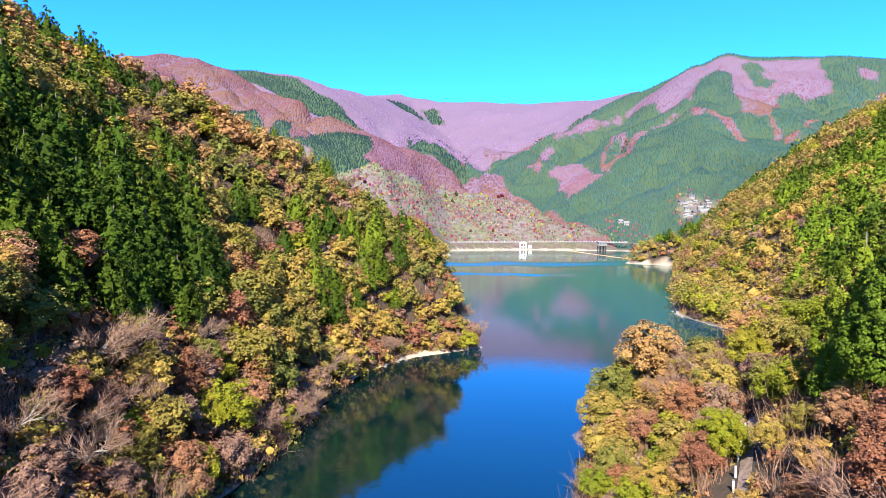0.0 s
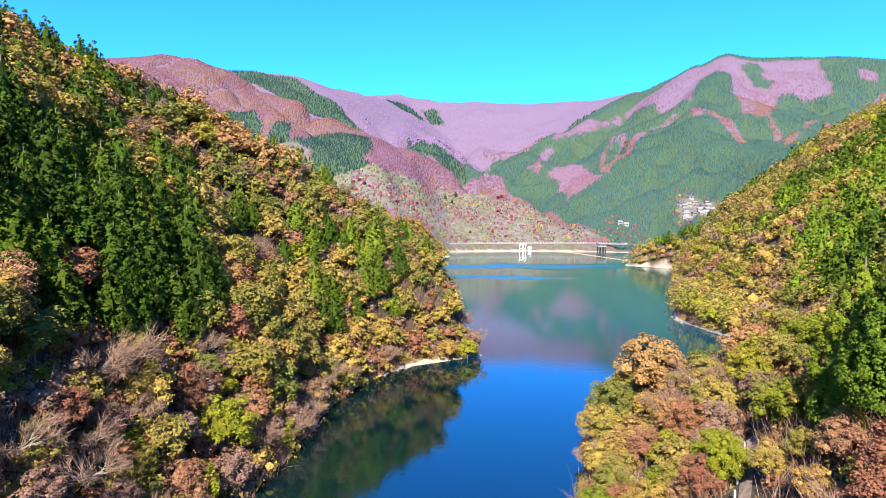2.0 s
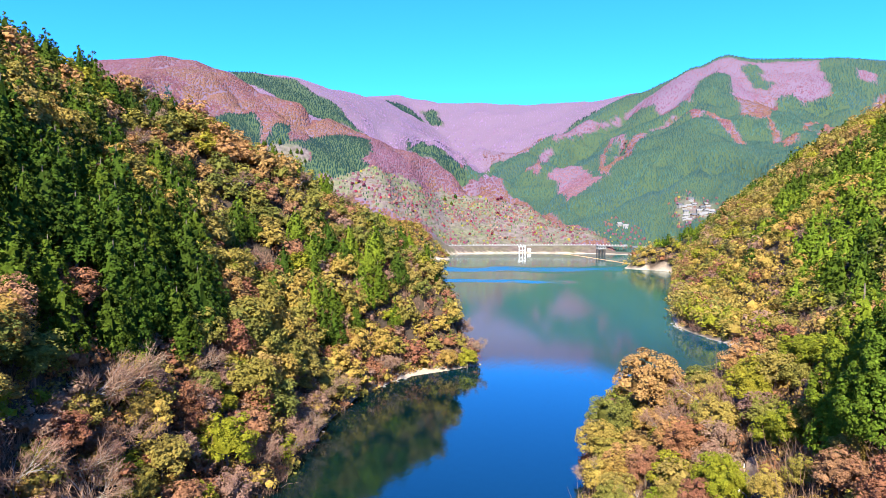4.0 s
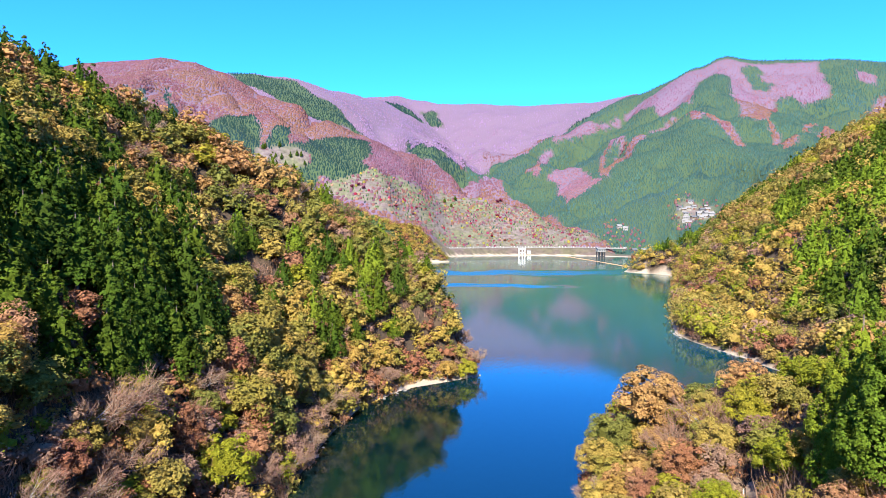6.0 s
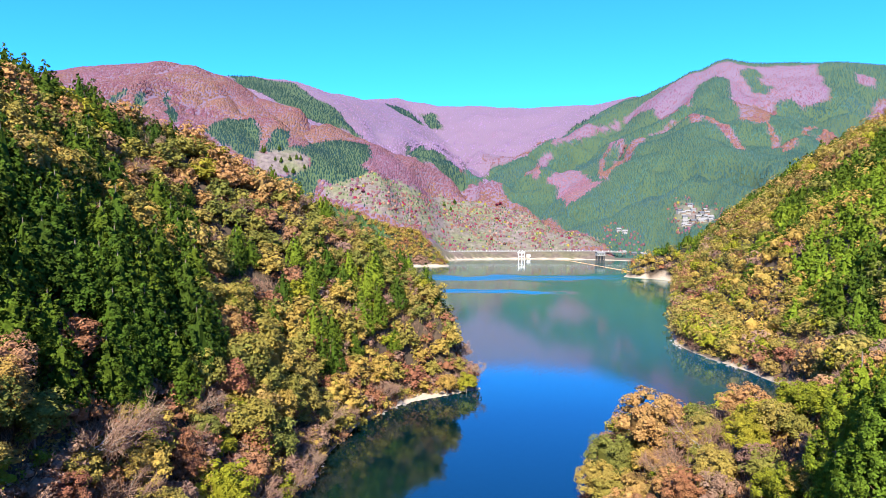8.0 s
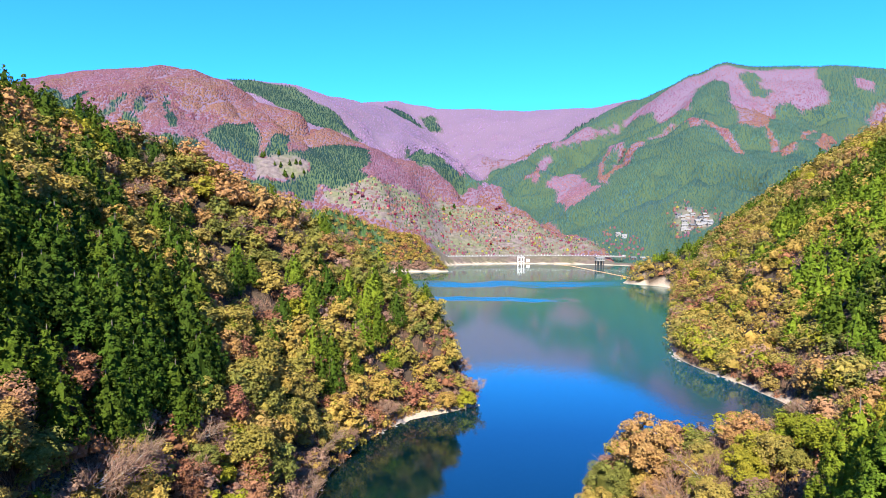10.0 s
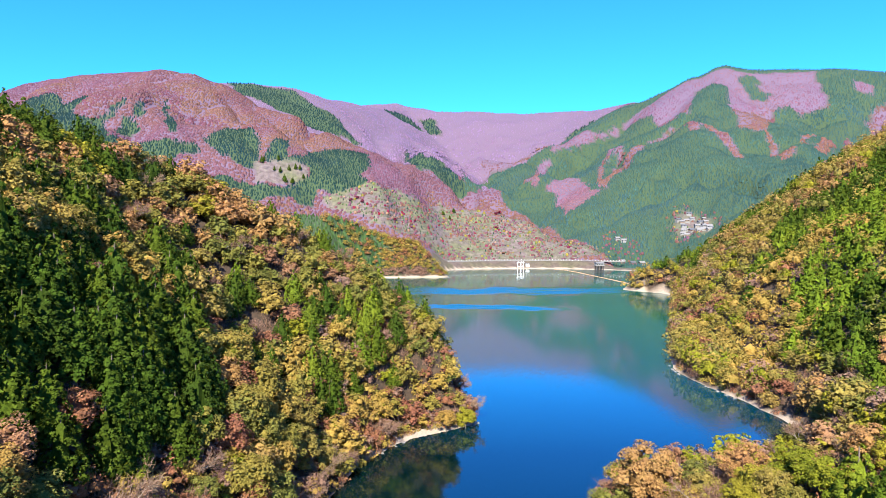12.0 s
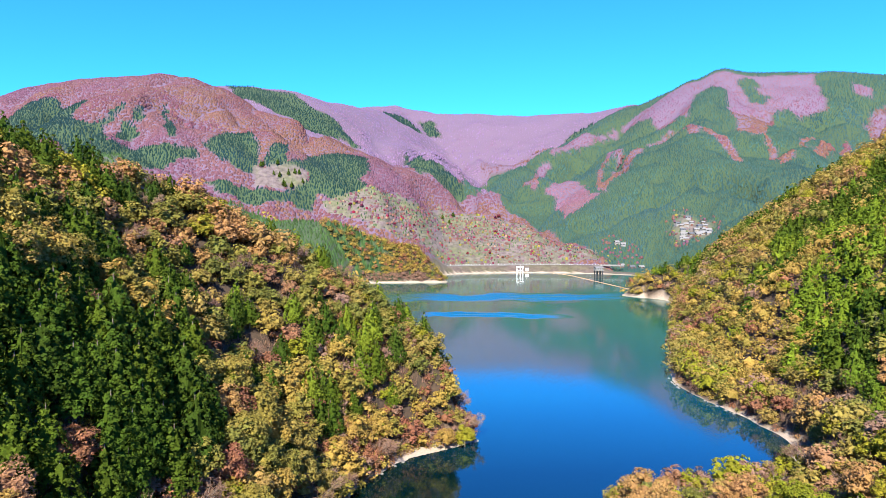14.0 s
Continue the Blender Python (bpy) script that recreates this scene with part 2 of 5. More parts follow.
# near hills
ridge(1.15, 6, [(-330, 60, 190), (-210, 150, 140), (-122, 180, 97), (-106, 214, 92), (-90, 230, 87), (-68, 235, 73), (-43, 242, 58), (-29, 243, 47), (-20, 243, 41), (-7, 241, 33), (-1, 238, 25), (6, 234, 14), (11, 228, 4)])
ridge(1.1, 10, [(-122, 180, 97), (-125, 60, 95), (-140, -80, 95), (-120, -380, 110)])
ridge(0.8, 6, [(140, 0, 90), (92, 62, 53), (74, 100, 31), (57, 135, 13), (48, 160, 3)])
ridge(0.8, 10, [(140, 0, 90), (140, -200, 100), (60, -480, 110), (-120, -400, 110)])
ridge(0.8, 12, [(140, 0, 90), (205, 80, 100), (285, 210, 120), (335, 360, 135), (334, 506, 124)])
ridge(0.75, 8, [(600, 540, 230), (420, 528, 168), (374, 526, 142), (334, 506, 124), (300, 512, 98), (279, 545, 68), (275, 620, 50), (264, 668, 42), (240, 694, 28), (218, 709, 11), (204, 719, 3)])
ridge(0.6, 20, [(600, 540, 230), (680, 800, 180), (560, 1050, 110)])
ridge(0.6, 20, [(-330, 60, 190), (-480, 400, 230), (-560, 760, 210), (-573, 1000, 176)])
ridge(0.62, 14, [(-573, 1000, 176), (-415, 950, 143), (-246, 905, 94), (-145, 905, 84), (-73, 912, 62), (-25, 920, 16)])
# far hills
ridge(0.62, 30, [(-1487, 1450, 271), (-1157, 1450, 343), (-1024, 1450, 378), (-880, 1430, 414), (-626, 1400, 424), (-560, 1410, 417), (-514, 1420, 402), (-418, 1400, 350), (-312, 1380, 313), (-169, 1340, 238), (-92, 1290, 206)])
ridge(0.5, 25, [(-92, 1290, 206), (24, 1240, 141), (134, 1200, 94), (234, 1150, 51), (304, 1115, 12)])
ridge(0.6, 30, [(-826, 1900, 480), (-696, 1900, 510), (-561, 1880, 508), (-458, 1950, 510), (-407, 2050, 505), (-332, 2300, 528), (-268, 2600, 570), (-230, 3108, 690)])
ridge(0.6, 30, [(-407, 2050, 505), (-227, 1800, 310), (-29, 1700, 222), (83, 1750, 180)])
ridge(0.6, 50, [(-656, 3300, 693), (-230, 3108, 690), (4, 2900, 608), (209, 2800, 589), (368, 2733, 574), (536, 2650, 569), (623, 2550, 548), (749, 2400, 548), (671, 2150, 495)])
ridge(0.65, 30, [(671, 2150, 495), (762, 2080, 529), (824, 2000, 556), (899, 1978, 583), (981, 1950, 560), (1165, 1900, 554), (1334, 1850, 532), (1643, 1850, 505)])
ridge(0.6, 30, [(671, 2150, 495), (350, 1900, 322), (200, 1800, 233), (134, 1750, 195)])
ridge(0.6, 25, [(899, 1978, 580), (732, 1700, 422), (637, 1530, 333), (503, 1480, 257), (388, 1380, 116), (331, 1280, 31)])
ridge(0.6, 25, [(637, 1530, 333), (704, 1420, 234), (740, 1340, 139)])
ridge(0.6, 25, [(1334, 1850, 530), (1056, 1600, 348), (933, 1450, 224), (800, 1250, 120)])


def vnoise(x, y, seed=0):
    """Smooth noise on a lattice of one metre, from -1 to 1."""
    ix, iy = np.floor(x), np.floor(y)
    fx, fy = x - ix, y - iy
    fx, fy = fx * fx * (3 - 2 * fx), fy * fy * (3 - 2 * fy)

    def cell(a, b):
        v = np.sin(a * 127.1 + b * 311.7 + seed * 74.7) * 43758.5453
        return 2 * (v - np.floor(v)) - 1
    top = cell(ix, iy) * (1 - fx) + cell(ix + 1, iy) * fx
    low = cell(ix, iy + 1) * (1 - fx) + cell(ix + 1, iy + 1) * fx
    return top * (1 - fy) + low * fy


def fbm(x, y, size, octaves=4, seed=0):
    s, a = 0.0, 0.5
    for i in range(octaves):
        s = s + a * vnoise(x / size + 17.3 * i, y / size - 9.1 * i, seed + i)
        size, a = size / 2, a / 2
    return s


def outline(points, rounds=2):
    p = np.array(points, float)
    for _ in range(rounds):
        q = np.roll(p, -1, 0)
        p = np.stack((0.75 * p + 0.25 * q, 0.25 * p + 0.75 * q), 1).reshape(-1, 2)
    return p


SHORE = outline(LAKE)


def shore_distance(x, y):
    """Metres to the lake's edge: positive on land."""
    x = x + 2.2 * fbm(x, y, 14.0, 3, 5)
    y = y + 2.2 * fbm(x, y, 14.0, 3, 9)
    best, inside = np.full(x.shape, 1e12), np.zeros(x.shape, bool)
    for (ax, ay), (bx, by) in zip(SHORE, np.roll(SHORE, -1, 0)):
        dx, dy = bx - ax, by - ay
        t = np.clip(((x - ax) * dx + (y - ay) * dy) / (dx * dx + dy * dy + 1e-9), 0, 1)
        best = np.minimum(best, (x - ax - t * dx) ** 2 + (y - ay - t * dy) ** 2)
        if ay != by:
            inside ^= ((ay > y) != (by > y)) & (x < (bx - ax) * (y - ay) / (by - ay) + ax)
    d = np.sqrt(best)
    return np.where(inside, -d, d)


def shelf(x, y):
    """The wide gravel shelf at the tip of the near hill."""
    return np.exp(-(((x + 3) / 20) ** 2 + ((y - 213) / 15) ** 2) ** 2)


def land(x, y):
    """The ground's height and the distance to the shore."""
    h = np.full(x.shape, -60.0)
    far = np.clip((y - 700) / 500, 0, 1)
    warp = 1 + (0.16 + 0.2 * far) * fbm(x, y, 60 + 140 * far, 4, 3)
    for fall, crest, line in RIDGES:
        for (ax, ay, az), (bx, by, bz) in zip(line, line[1:]):
            dx, dy = bx - ax, by - ay
            t = np.clip(((x - ax) * dx + (y - ay) * dy) / (dx * dx + dy * dy), 0, 1)
            d = np.hypot(x - ax - t * dx, y - ay - t * dy)
            d = np.sqrt(d * d + crest * crest) - crest
            h = np.maximum(h, az + (bz - az) * t - fall * d * warp)
    # gullies that cut the far slopes
    g = np.abs(fbm(x, y, 170.0, 3, 21))
    h = h - far * 40 * np.clip(1 - g * 3.4, 0, 1) ** 1.4 * np.clip(h / 150, 0, 1) * np.clip((430 - h) / 160, 0, 1)
    high = np.clip((y - 1400) / 500, 0, 1)
    h = h + (1.2 + 5 * far + 4 * high) * fbm(x, y, 22 + 40 * far + 70 * high, 3, 31)
    s = shore_distance(x, y)
    bluff = 1.5 + 1.1 * np.exp(-((x + 4) / 28) ** 2 - ((y - 240) / 26) ** 2)
    flat_to = 3.5 + 5.0 * shelf(x, y)
    rise = 1.4 / flat_to
    bank = np.where(s < flat_to, rise * s, 1.4 + bluff * (s - flat_to))
    # a bench for the road over the far shore
    bench = np.interp(s, (0, 4, 15, 24, 220), (0, 1.6, 12.5, 13.2, 140))
    k = np.clip((y - 985) / 30, 0, 1) * np.clip((x + 60) / 70, 0, 1) * np.clip((430 - x) / 90, 0, 1) * np.clip((1290 - y) / 90, 0, 1)
    h = h + k * (np.minimum(h, bench) - h)
    flat = np.minimum(rise * s, 1.6 + 0.04 * s)
    h = np.where(s > 0, np.maximum(np.minimum(h, bank), flat), np.maximum(0.5 * s, -9.0))
    return h, s


# ---- end of land functions ----


def one(v):
    return np.array([float(v)])


def height(x, y):
    return float(land(one(x), one(y))[0][0])


def mesh_object(name, verts, faces, material, parent=None, smooth=False, attributes=None):
    """A mesh object out of arrays; faces all have the same number of corners."""
    me = bpy.data.meshes.new(name)
    faces = np.asarray(faces, np.int32)
    k = faces.shape[1]
    me.vertices.add(len(verts))
    me.vertices.foreach_set("co", np.asarray(verts, np.float32).ravel())
    me.loops.add(faces.size)
    me.loops.foreach_set("vertex_index", faces.ravel())
    me.polygons.add(len(faces))
    me.polygons.foreach_set("loop_start", np.arange(0, faces.size, k, dtype=np.int32))
    me.polygons.foreach_set("use_smooth", np.full(len(faces), smooth))
    me.update(calc_edges=True)
    for key, values in (attributes or {}).items():
        me.attributes.new(key, "FLOAT", "POINT").data.foreach_set("value", np.asarray(values, np.float32))
    me.materials.append(material)
    ob = new(name, me)
    if parent:
        ob.parent = parent
    return ob


# plan outlines of cedar plantations among the bare broadleaf woods of the far mountains, of bare stands on the green mountain, and of a felled clearing
CEDAR_STANDS, BARE_STANDS, SUMMIT_CEDARS, CLEARING = {}, {}, {}, {}


def stand(group, name, line):
    group[name] = line


stand(CEDAR_STANDS, "great stand of the western mountain", [(-840, 1245), (-828, 1270), (-792, 1277), (-680, 1202), (-688, 1177), (-673, 1139), (-640, 1140), (-611, 1163), (-596, 1180), (-590, 1167), (-603, 1158), (-616, 1142), (-571, 1067), (-559, 1091), (-525, 1092), (-461, 1057), (-456, 1046), (-488, 1022), (-532, 977), (-621, 1021), (-715, 1082), (-843, 1192)])
stand(CEDAR_STANDS, "patch", [(-581, 1111), (-591, 1154), (-567, 1159), (-543, 1134), (-552, 1126), (-573, 1099)])
stand(CEDAR_STANDS, "small patch", [(-576, 1160), (-577, 1179), (-565, 1197), (-548, 1161)])
stand(CEDAR_STANDS, "strip down the slope", [(-554, 1236), (-547, 1239), (-482, 1139), (-468, 1105), (-477, 1092), (-494, 1117)])
stand(CEDAR_STANDS, "band over the arm", [(-501, 1078), (-432, 1093), (-418, 1075), (-456, 1046), (-488, 1064)])
stand(CEDAR_STANDS, "stand west of the clearing", [(-426, 1119), (-413, 1153), (-393, 1222), (-339, 1149), (-325, 1126), (-321, 1086), (-328, 1062), (-358, 1065), (-384, 1069)])
stand(CEDAR_STANDS, "stand over the clearing", [(-312, 1102), (-308, 1134), (-291, 1167), (-270, 1108), (-274, 1077), (-304, 1078)])
stand(CEDAR_STANDS, "stand east of the clearing", [(-272, 1103), (-247, 1136), (-255, 1201), (-200, 1226), (-144, 1245), (-132, 1171), (-145, 1133), (-124, 1097), (-121, 1072), (-214, 1071), (-265, 1041), (-257, 1069), (-237, 1087), (-234, 1104), (-269, 1087)])
stand(CEDAR_STANDS, "band under the clearing", [(-403, 1041), (-358, 1034), (-331, 1039), (-266, 1045), (-214, 1071), (-216, 1057), (-280, 1024), (-351, 1015)])
stand(CEDAR_STANDS, "ridge behind", [(-660, 1900), (-545, 1850), (-445, 1904), (-374, 1839), (-299, 1838), (-210, 1724), (-283, 1737), (-347, 1666), (-404, 1719), (-480, 1710), (-560, 1740)])
stand(CEDAR_STANDS, "west side of the valley", [(-109, 1884), (-48, 1751), (-43, 1671), (10, 1694), (49, 1591), (85, 1799), (62, 1811), (72, 1812), (138, 1847), (97, 1597), (66, 1555), (-1, 1530), (-61, 1538)])
stand(CEDAR_STANDS, "far crest", [(-86, 2818), (-34, 2796), (9, 2582), (-55, 2590)])
stand(CEDAR_STANDS, "far spur", [(-242, 2574), (-197, 2760), (-133, 2737), (-71, 2578), (-123, 2522), (-182, 2553)])
stand(CEDAR_STANDS, "far saddle", [(471, 2328), (579, 2334), (519, 2019), (472, 1975), (454, 2146)])
stand(BARE_STANDS, "summit", [(330, 1838), (420, 2120), (487, 1963), (629, 2028), (834, 1949), (873, 1938), (925, 1890), (1126, 1862), (1062, 1718), (1048, 1658), (1032, 1644), (959, 1660), (951, 1688), (897, 1658), (759, 1439), (727, 1455), (705, 1478), (750, 1543), (754, 1606), (832, 1789), (822, 1825), (770, 1860), (739, 1811), (650, 1629), (635, 1872), (586, 1994), (483, 1943)])
stand(BARE_STANDS, "gully", [(763, 1472), (761, 1431), (755, 1381), (748, 1336), (765, 1333), (929, 1548), (961, 1581), (848, 1422), (744, 1306), (728, 1309), (729, 1341), (751, 1416)])
stand(BARE_STANDS, "eastern patch", [(828, 1377), (853, 1398), (1001, 1515), (978, 1473), (839, 1364)])
stand(BARE_STANDS, "far eastern patch", [(1130, 1632), (1170, 1658), (1214, 1656), (1070, 1458), (1031, 1478)])
stand(BARE_STANDS, "high patch", [(1166, 1745), (1195, 1765), (1212, 1737), (1183, 1700), (1151, 1710)])
stand(BARE_STANDS, "knoll crest", [(356, 1404), (456, 1549), (470, 1549), (546, 1605), (607, 1613), (637, 1570), (631, 1509), (610, 1478), (606, 1609), (529, 1555), (464, 1506), (366, 1372)])
stand(BARE_STANDS, "loop", [(360, 1414), (401, 1565), (473, 1731), (508, 1772), (472, 1568), (457, 1562), (474, 1664), (438, 1642), (374, 1410)])
stand(BARE_STANDS, "knoll spur", [(636, 1514), (657, 1492), (680, 1425), (669, 1339), (642, 1319), (656, 1415), (639, 1466)])
stand(BARE_STANDS, "hollow", [(265, 1552), (308, 1588), (333, 1570), (357, 1520), (341, 1396), (362, 1379), (326, 1360), (286, 1319), (269, 1323), (265, 1379), (285, 1506)])
stand(BARE_STANDS, "low spur", [(190, 1641), (217, 1617), (292, 1810), (314, 1813), (327, 1797), (285, 1742), (251, 1579)])
stand(BARE_STANDS, "red patch", [(651, 1851), (673, 1858), (628, 1640), (586, 1646), (600, 1698)])
stand(SUMMIT_CEDARS, "gap", [(888, 1855), (948, 1863), (912, 1772), (938, 1759), (896, 1715), (870, 1743), (878, 1803)])
TERRACES = {}
stand(TERRACES, "fields", [(-212, 1063), (-150, 1085), (-60, 1130), (2, 1225), (70, 1232), (134, 1215), (200, 1225), (250, 1215), (299, 1150), (300, 1100), (180, 1085), (60, 1075), (-20, 1045), (-74, 1031), (-150, 1035)])
stand(CLEARING, "felled", [(-330, 1084), (-279, 1098), (-236, 1109), (-237, 1087), (-268, 1053), (-314, 1045)])


def in_stands(x, y, stands, ragged=10.0):
    """Where plan points lie in any of the outlines, their edges made ragged."""
    x, y = np.asarray(x, float), np.asarray(y, float)
    x, y = x + ragged * fbm(x, y, 26.0, 3, 51), y + ragged * fbm(x, y, 26.0, 3, 52)
    hit = np.zeros(np.shape(x), bool)
    for line in stands.values():
        inside = np.zeros(np.shape(x), bool)
        for (ax, ay), (bx, by) in zip(line, line[1:] + line[:1]):
            if ay != by:
                inside ^= ((ay > y) != (by > y)) & (x < (bx - ax) * (y - ay) / (by - ay) + ax)
        hit |= inside
    return hit


def green_mountain(x, y):
    """The mountain that is cedar all over but for a few bare stands."""
    return (x > np.interp(y, (1150, 1230, 1420, 1500, 1740, 2240), (300, 250, 205, 150, 130, 190))) & (y < 2230)


def far_bare(x, y, z):
    """Where the far woods are bare broadleaves and not cedars."""
    return np.where(green_mountain(x, y), in_stands(x, y, BARE_STANDS) & ~in_stands(x, y, SUMMIT_CEDARS), ~in_stands(x, y, CEDAR_STANDS))


SIGHT = {}


def faces_lake(p, tall=14.0):
    """True for places that can be seen from over the lake."""
    r = np.hypot(p[:, 0], p[:, 1])
    i = np.clip(np.searchsorted(SIGHT["r"], r) - 2, 0, len(SIGHT["r"]) - 1)
    j = np.clip(np.searchsorted(SIGHT["theta"], np.arctan2(p[:, 0], p[:, 1])), 0, len(SIGHT["theta"]) - 1)
    z = land(p[:, 0], p[:, 1])[0]
    return (z + tall - 80) / r >= SIGHT["rise"][i, j]


def build_ground():
    fine = np.radians(np.arange(-48, 48.01, 0.42))
    coarse = np.radians(np.arange(52, 308.1, 4.0))
    theta = np.concatenate((fine, coarse))
    r = [2.0, 12.0, 20.0]
    while r[-1] < 4600:
        r.append(r[-1] * 1.018 + 0.25)
    r = np.unique(np.concatenate((r, np.arange(880, 935, 4.0), np.arange(1030, 1130, 2.8), np.arange(212, 250, 1.6), 1130 * 1.009 ** np.arange(1, 118))))
    T, Rr = np.meshgrid(theta, r)
    x, y = np.sin(T) * Rr, np.cos(T) * Rr
    z, s = land(x, y)
    z = np.where(Rr > 3600, z + (Rr - 3600) * 0.25, z)
    n, k = len(r), len(theta)
    i = np.arange(n - 1)[:, None] * k + np.arange(k)[None, :]
    j = np.arange(n - 1)[:, None] * k + (np.arange(k)[None, :] + 1) % k
    faces = np.stack((i, j, j + k, i + k), -1).reshape(-1, 4)[:, ::-1]
    verts = np.stack((x, y, z), -1).reshape(-1, 3)
    wide = np.clip((y - 500) / 400, 0, 1)
    beach = np.clip((beach_height(x, y) + 0.9 * fbm(x, y, 12.0, 3, 77) - z) / 0.5, 0, 1) * (s < 14 + 20 * wide)
    # how far up the nearer slopes hide what lies behind them, seen from high over the lake
    SIGHT["theta"], SIGHT["r"] = fine, r
    SIGHT["rise"] = np.maximum.accumulate((z[:, :len(fine)] - 80) / r[:, None], axis=0)
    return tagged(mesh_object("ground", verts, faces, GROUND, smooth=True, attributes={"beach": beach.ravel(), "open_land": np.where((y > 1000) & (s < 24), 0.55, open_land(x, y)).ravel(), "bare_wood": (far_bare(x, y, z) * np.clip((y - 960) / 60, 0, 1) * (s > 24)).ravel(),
                                 "cedar_floor": np.where((y < 1010) & (y > 270) & (x < -60), 0.9, ~far_bare(x, y, z) * np.clip((y - 960) / 60, 0, 1) * (s > 24)).ravel()}),
                  "steep hills and mountains of leaf litter round the lake", "ground", kind="structure")


def beach_height(x, y):
    """How high the bare shore rises: most at the points, hardly at all under the steep wooded banks."""
    spots = ((-6, 208, 26, 2.6), (12, 224, 14, 2.2), (126, 236, 34, 1.3), (120, 318, 26, 1.1), (222, 696, 50, 2.6), (-50, 890, 110, 1.8), (120, 1075, 260, 1.6), (-28, 188, 12, 1.2))
    h = np.full(np.shape(x), -0.4)
    for a, b, r, tall in spots:
        h = np.maximum(h, tall * np.exp(-(((x - a) ** 2 + (y - b) ** 2) / (r * r)) ** 2))
    return h


def open_land(x, y):
    """Terraced fields on the slope over the far shore, and a clearing."""
    a = in_stands(x, y, TERRACES, 18.0)
    b = np.exp(-(((x - 472) / 32) ** 2 + ((y - 1148) / 58) ** 2) ** 2)
    return np.clip(np.maximum(np.maximum(a * 1.6, b), in_stands(x, y, CLEARING, 5.0)), 0, 1)


build_ground()
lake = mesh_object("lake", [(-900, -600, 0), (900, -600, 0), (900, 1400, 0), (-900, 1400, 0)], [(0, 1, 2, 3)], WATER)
tagged(lake, "calm deep blue lake that mirrors the wooded slopes", "lake", kind="structure")


# ---- trees ----
def tube(points, radii, sides=5):
    """A tapered tube along points, in triangles."""
    points = [Vector(p) for p in points]
    verts, faces = [], []
    for i, p in enumerate(points):
        d = (points[min(i + 1, len(points) - 1)] - points[max(i - 1, 0)]).normalized()
        a = d.orthogonal().normalized()
        b = d.cross(a)
        for k in range(sides):
            w = 2 * math.pi * k / sides
            verts.append(p + radii[i] * (math.cos(w) * a + math.sin(w) * b))
    for i in range(len(points) - 1):
        for k in range(sides):
            a, b = i * sides + k, i * sides + (k + 1) % sides
            faces += [(a, b, b + sides), (a, b + sides, a + sides)]
    return np.array(verts), np.array(faces)


def joined(pieces):
    verts, faces, base = [], [], 0
    for v, f in pieces:
        verts.append(v)
        faces.append(np.asarray(f) + base)
        base += len(v)
    return np.concatenate(verts), np.concatenate(faces)


def leaves(centres, normals, size, rng, droop=0.0, jitter=0.38):
    """Sprays of leaves: one three-cornered flake each, turned by chance."""
    n = len(centres)
    nn = normals + rng.normal(0, jitter, (n, 3))
    nn /= np.linalg.norm(nn, axis=1)[:, None]
    a = np.cross(nn, rng.normal(0, 1, (n, 3)))
    a /= np.linalg.norm(a, axis=1)[:, None]
    b = np.cross(nn, a)
    s = size * rng.uniform(0.7, 1.35, (n, 1))
    q = rng.uniform(0.7, 1.1, (n, 1))
    v = np.stack((centres - a * s - b * s * 0.5, centres + a * s - b * s * 0.5, centres + b * s * q), 1)
    v[:, :, 2] -= droop * s
    return v.reshape(-1, 3), np.arange(3 * n).reshape(n, 3)


def ball():
    """A small eight-sided lump, the dense inside of a tuft."""
    v = [(0, 0, 1)] + [(math.cos(k * 1.2566) * 0.9, math.sin(k * 1.2566) * 0.9, 0.4) for k in range(5)]
    v += [(math.cos(k * 1.2566 + 0.63) * 0.9, math.sin(k * 1.2566 + 0.63) * 0.9, -0.4) for k in range(5)]
    f = []
    for k in range(5):
        j = (k + 1) % 5
        f += [(0, 1 + k, 1 + j), (1 + k, 6 + k, 1 + j), (1 + j, 6 + k, 6 + j)]
    return np.array(v), np.array(f)


CORE = ball()


def broad_crown(rng, tall, wide, count, size, pads=11, core=0.6):
    """A rounded crown of an autumn broadleaf: tiers of flat sprays over a loose dome, with gaps between them."""
    hub, girth = np.array((0, 0, tall * 0.52)), np.array((wide * 0.70, wide * 0.70, tall * 0.38))
    lobes = []
    for i in range(pads):
        w = 2.4 * i + rng.uniform(-0.5, 0.5)
        up = -0.5 + 1.45 * (i + rng.uniform(0.1, 0.9)) / pads
        out = math.sqrt(max(0.05, 1 - min(abs(up), 1) ** 2))
        at = hub + girth * np.array((math.cos(w) * out, math.sin(w) * out, up)) * rng.uniform(0.72, 1.1)
        lobes.append((*at, wide * rng.uniform(0.8, 1.2) / math.sqrt(pads) * 1.35))
    c, nn = [], []
    cores = [(CORE[0] * girth * 0.7 + hub, CORE[1])]
    per = count // len(lobes)
    for x, y, z, r in lobes:
        out = (np.array((x, y, z)) - hub) / girth
        d = rng.normal(0, 0.72, (per, 3)) + out * 0.7 + np.array((0, 0, 0.35))
        d /= np.linalg.norm(d, axis=1)[:, None]
        c.append(np.array((x, y, z)) + d * np.array((1.0, 1.0, 0.72)) * r * rng.uniform(0.78, 1.12, (per, 1)))
        nn.append(d * 0.55 + np.array((0, 0, 0.55)))
        if core:
            cores.append((CORE[0] * r * core * np.array((1, 1, 0.7)) * rng.uniform(0.85, 1.1, (len(CORE[0]), 1)) + np.array((x, y, z - 0.12 * r)), CORE[1]))
    v, f = joined([leaves(np.concatenate(c), np.concatenate(nn), size, rng)] + cores)
    return v, f, lobes


